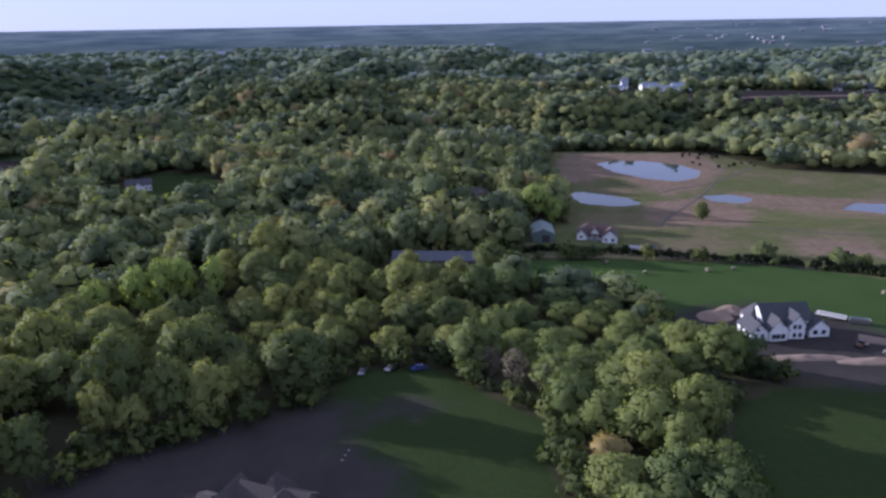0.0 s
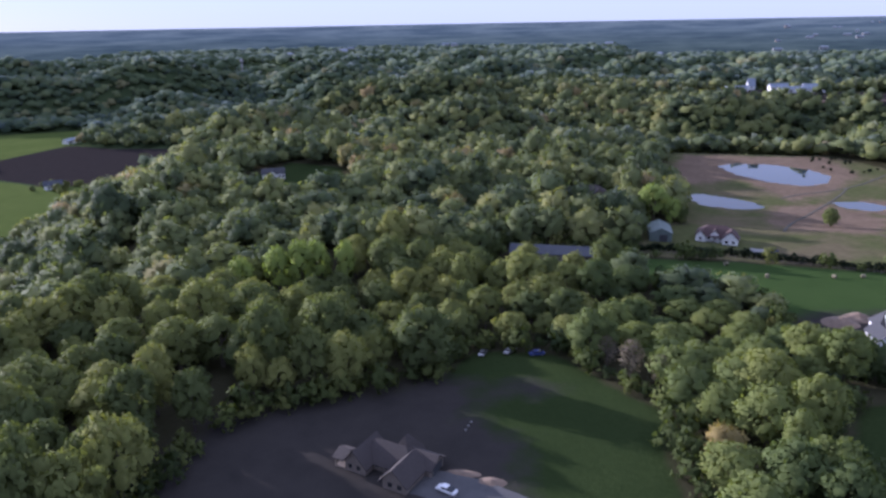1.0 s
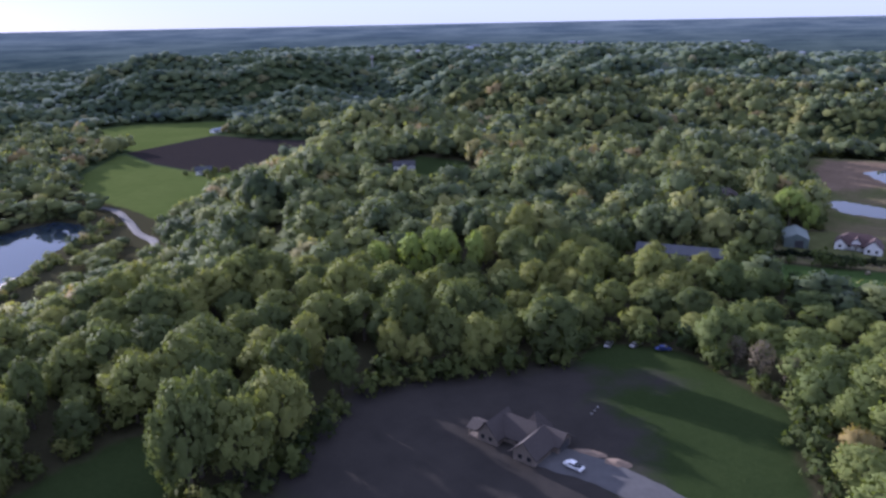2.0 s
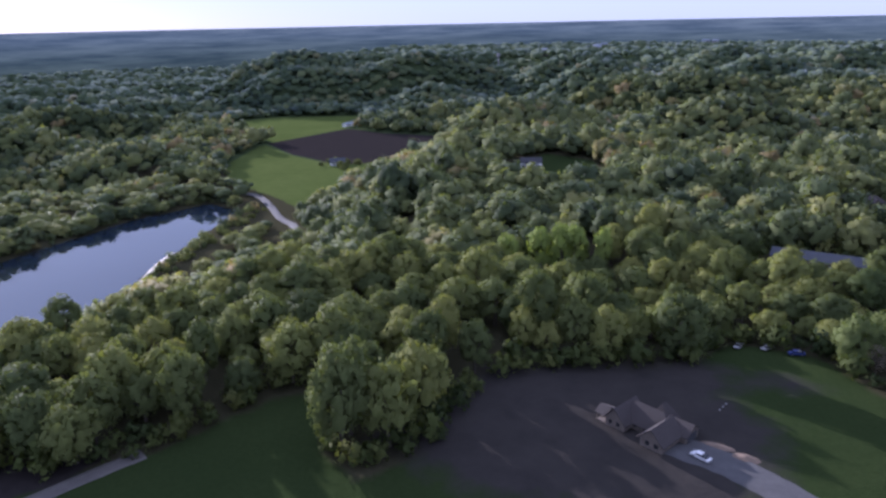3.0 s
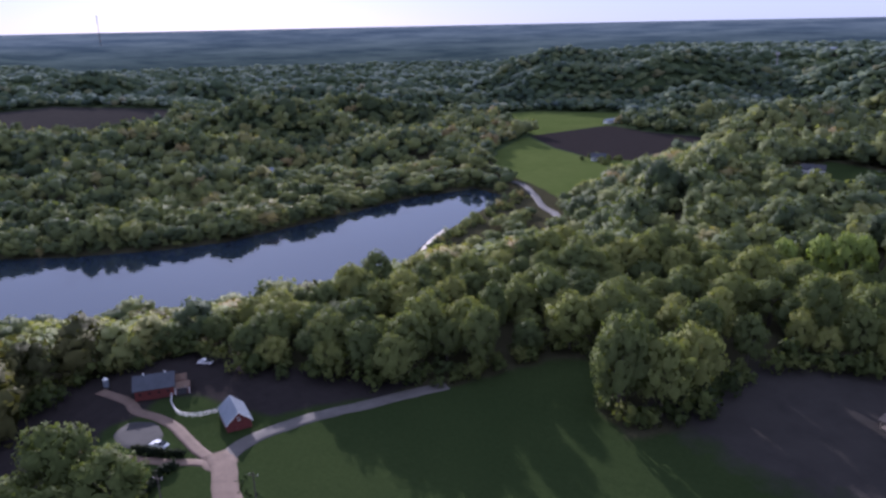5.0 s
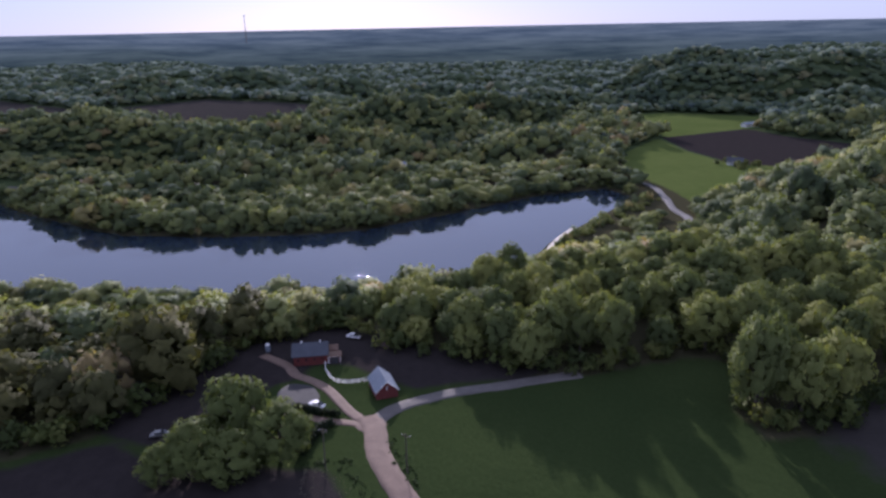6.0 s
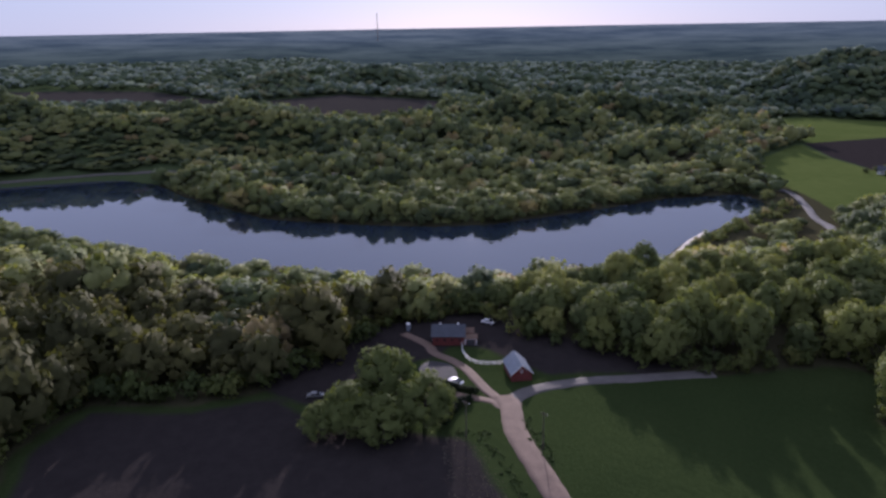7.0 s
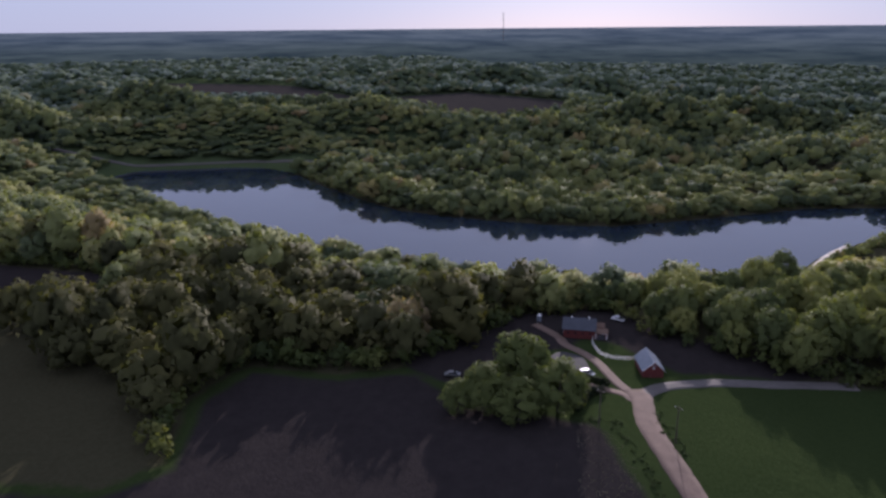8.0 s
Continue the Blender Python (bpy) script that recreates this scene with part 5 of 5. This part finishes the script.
def skid_loader(x, y, turn):
    base = thing("skid_loader", at_ground(x, y, turn), "dark skid loader on bare earth", "loader")
    part("body", box_bm(-1.4, -0.8, 0.4, 1.0, 0.8, 1.3, bevel=0.08), rust_iron, base)
    part("cab", box_bm(-0.6, -0.65, 1.3, 0.7, 0.65, 2.2, bevel=0.08), dark_glass, base)
    for s in (-0.9, 0.9):
        part("arm", box_bm(-1.2, s - 0.08, 1.3, 1.9, s + 0.08, 1.5), rust_iron, base)
    part("bucket", box_bm(1.7, -1.0, 0.1, 2.4, 1.0, 0.8, bevel=0.05), steel, base)
    for a in (-0.8, 0.6):
        for s in (-0.95, 0.95):
            wheel(base, a, s, 0.45, 0.3)


skid_loader(119, 197, 30)
skid_loader(124, 190, 100)

# a row of pale building blocks beside the lawn
for k in range(3):
    x, y = -26.4 + 0.45 * k, 134.4 + 1.85 * k
    ob = thing("stone_pallet", at_ground(x, y, 20), "small pallet of pale stone on the bare ground", "pallet", "pallets by the lawn")
    part("pallet", box_bm(-0.25, -0.25, 0, 0.25, 0.25, 0.1), weathered_wood, ob)
    part("stone", box_bm(-0.22, -0.22, 0.1, 0.22, 0.22, 0.34, bevel=0.04), concrete, ob)
part("slab", box_bm(-5, -4, -0.5, 5, 4, 0.12), concrete, thing("patio", at_ground(80, 305.5, -14), "pale concrete parking apron beside the cottage", "apron"))


def stubble(name, polygon, count, seed, label):
    """Pale stalks and clods left on a worked patch of soil."""
    rng = np.random.default_rng(seed)
    xs, ys = zip(*polygon)
    x, y = rng.uniform(min(xs), max(xs), 4 * count), rng.uniform(min(ys), max(ys), 4 * count)
    ok = edge_distance(x, y, polygon) > 0.4
    x, y = x[ok][:count], y[ok][:count]
    z = height(x, y)
    verts, faces = [], []
    for px, py, pz in zip(x, y, z):
        a, r, h = rng.uniform(0, 6.28), rng.uniform(0.08, 0.22), rng.uniform(0.08, 0.25)
        k = len(verts)
        for i in range(3):
            verts.append((px + r * math.cos(a + 2.1 * i), py + r * math.sin(a + 2.1 * i), pz - 0.05))
        verts.append((px + rng.uniform(-0.1, 0.1), py + rng.uniform(-0.1, 0.1), pz + h))
        faces += [(k, k + 1, k + 3), (k + 1, k + 2, k + 3), (k + 2, k, k + 3)]
    tagged(link_mesh(name, verts, faces, hay), label, "stubble", kind="stuff")


stubble("stubble", [(-136, -32), (-133, -24), (-108, -27), (-80, -31), (-80, -50), (-112, -42)], 900, 3, "pale stubble and clods on the worked patch")


# ---------- far country ----------
def far_building(x, y, turn, ln, wd, eave, rise, wall, roof, label, group=""):
    base = thing("farm_building", at_ground(x, y, turn), label, "building", group)
    block(base, -ln / 2, ln / 2, -wd / 2, wd / 2, eave, rise, wall, roof, over=0.6, foot=-2)
    for k in range(int(ln / 8)):
        window(base, -ln / 2 + 4 + 8 * k, -wd / 2 - 0.07, eave * 0.5, 180, 2.4, eave * 0.4)
    return base


for x, y, ln, wd, e, r in ((190, 915, 25, 9, 3.5, 2.2), (258, 893, 54, 11, 4.4, 2.6), (235, 910, 21, 10, 5.2, 3.5), (275, 914, 24, 10, 5.2, 3.5), (209, 931, 8, 8, 5.2, 8)):
    far_building(x, y, 6, ln, wd, e, r, white_wall, grey_metal, "long white farm building on the far ridge", "ridge farm")
for x, y, ln in ((465, 898, 19), (480, 905, 16), (496, 896, 21)):
    far_building(x, y, -20, ln, 12, 7, 5, white_wall, dark_roof, "white house with dark roof beyond the fields", "ridge houses")
far_building(905, 1520, 10, 90, 20, 12, 3, mud, mud, "pale pink flat building among far trees")
far_building(-436, 516, 30, 14, 8, 4, 3, white_wall, blue_metal, "small farmhouse in the valley grove")
far_building(-609, 246, 40, 10, 6, 14, 3, white_wall, grey_metal, "white roof among trees across the river")
far_building(-600, 764, 80, 26, 9, 4, 2, white_wall, grey_metal, "pale shed at the field's end")
town = random.Random(12)
for k in range(46):
    a = radians(town.uniform(14, 36))
    d = town.uniform(2300, 3900)
    far_building(d * math.sin(a), d * math.cos(a), town.uniform(-30, 30), town.uniform(9, 26), 10, town.uniform(8, 12), 3,
                 concrete if k % 3 else stone_wall, grey_metal, "pale town building far off in haze", "far town")
for k in range(16):
    a = radians(town.uniform(-24, 12))
    d = town.uniform(1700, 2600)
    far_building(d * math.sin(a), d * math.cos(a), town.uniform(-30, 30), town.uniform(10, 22), 9, town.uniform(14, 17), 3,
                 concrete, grey_metal, "pale roof among far woods", "far roofs")

tower = thing("water_tower", at_ground(-640, 1330, 0) @ Matrix.Diagonal((0.65, 0.65, 0.8, 1)), "pale grey water tower above the woods", "water tower")
part("shaft", tube_bm((0, 0, -2), (0, 0, 34), 2.2, 1.8, sides=12), concrete, tower)
part("bowl", tube_bm((0, 0, 34), (0, 0, 38), 2.0, 6.0, sides=16), concrete, tower)
part("tank", tube_bm((0, 0, 38), (0, 0, 44), 6.0, 4.5, sides=16), concrete, tower)
mast = thing("radio_mast", at_ground(-3200, 880, 0), "tall thin lattice radio mast on the plain", "radio mast")
MAST_TOP = 98 + 3320 * math.tan(radians(0.95)) - ground_z(-3200, 880)
for k in range(3):
    a = k * 2.094
    part("leg", tube_bm((2 * math.cos(a), 2 * math.sin(a), -5), (2 * math.cos(a), 2 * math.sin(a), MAST_TOP), 0.45, 0.45, sides=5), rust_iron, mast)
for k in range(int(MAST_TOP / 6)):
    part("brace", box_bm(-2, -2, k * 6, 2, 2, k * 6 + 0.6), rust_iron, mast)
part("aerial", box_bm(-5, -1, MAST_TOP - 4, 2, 1, MAST_TOP), rust_iron, mast)
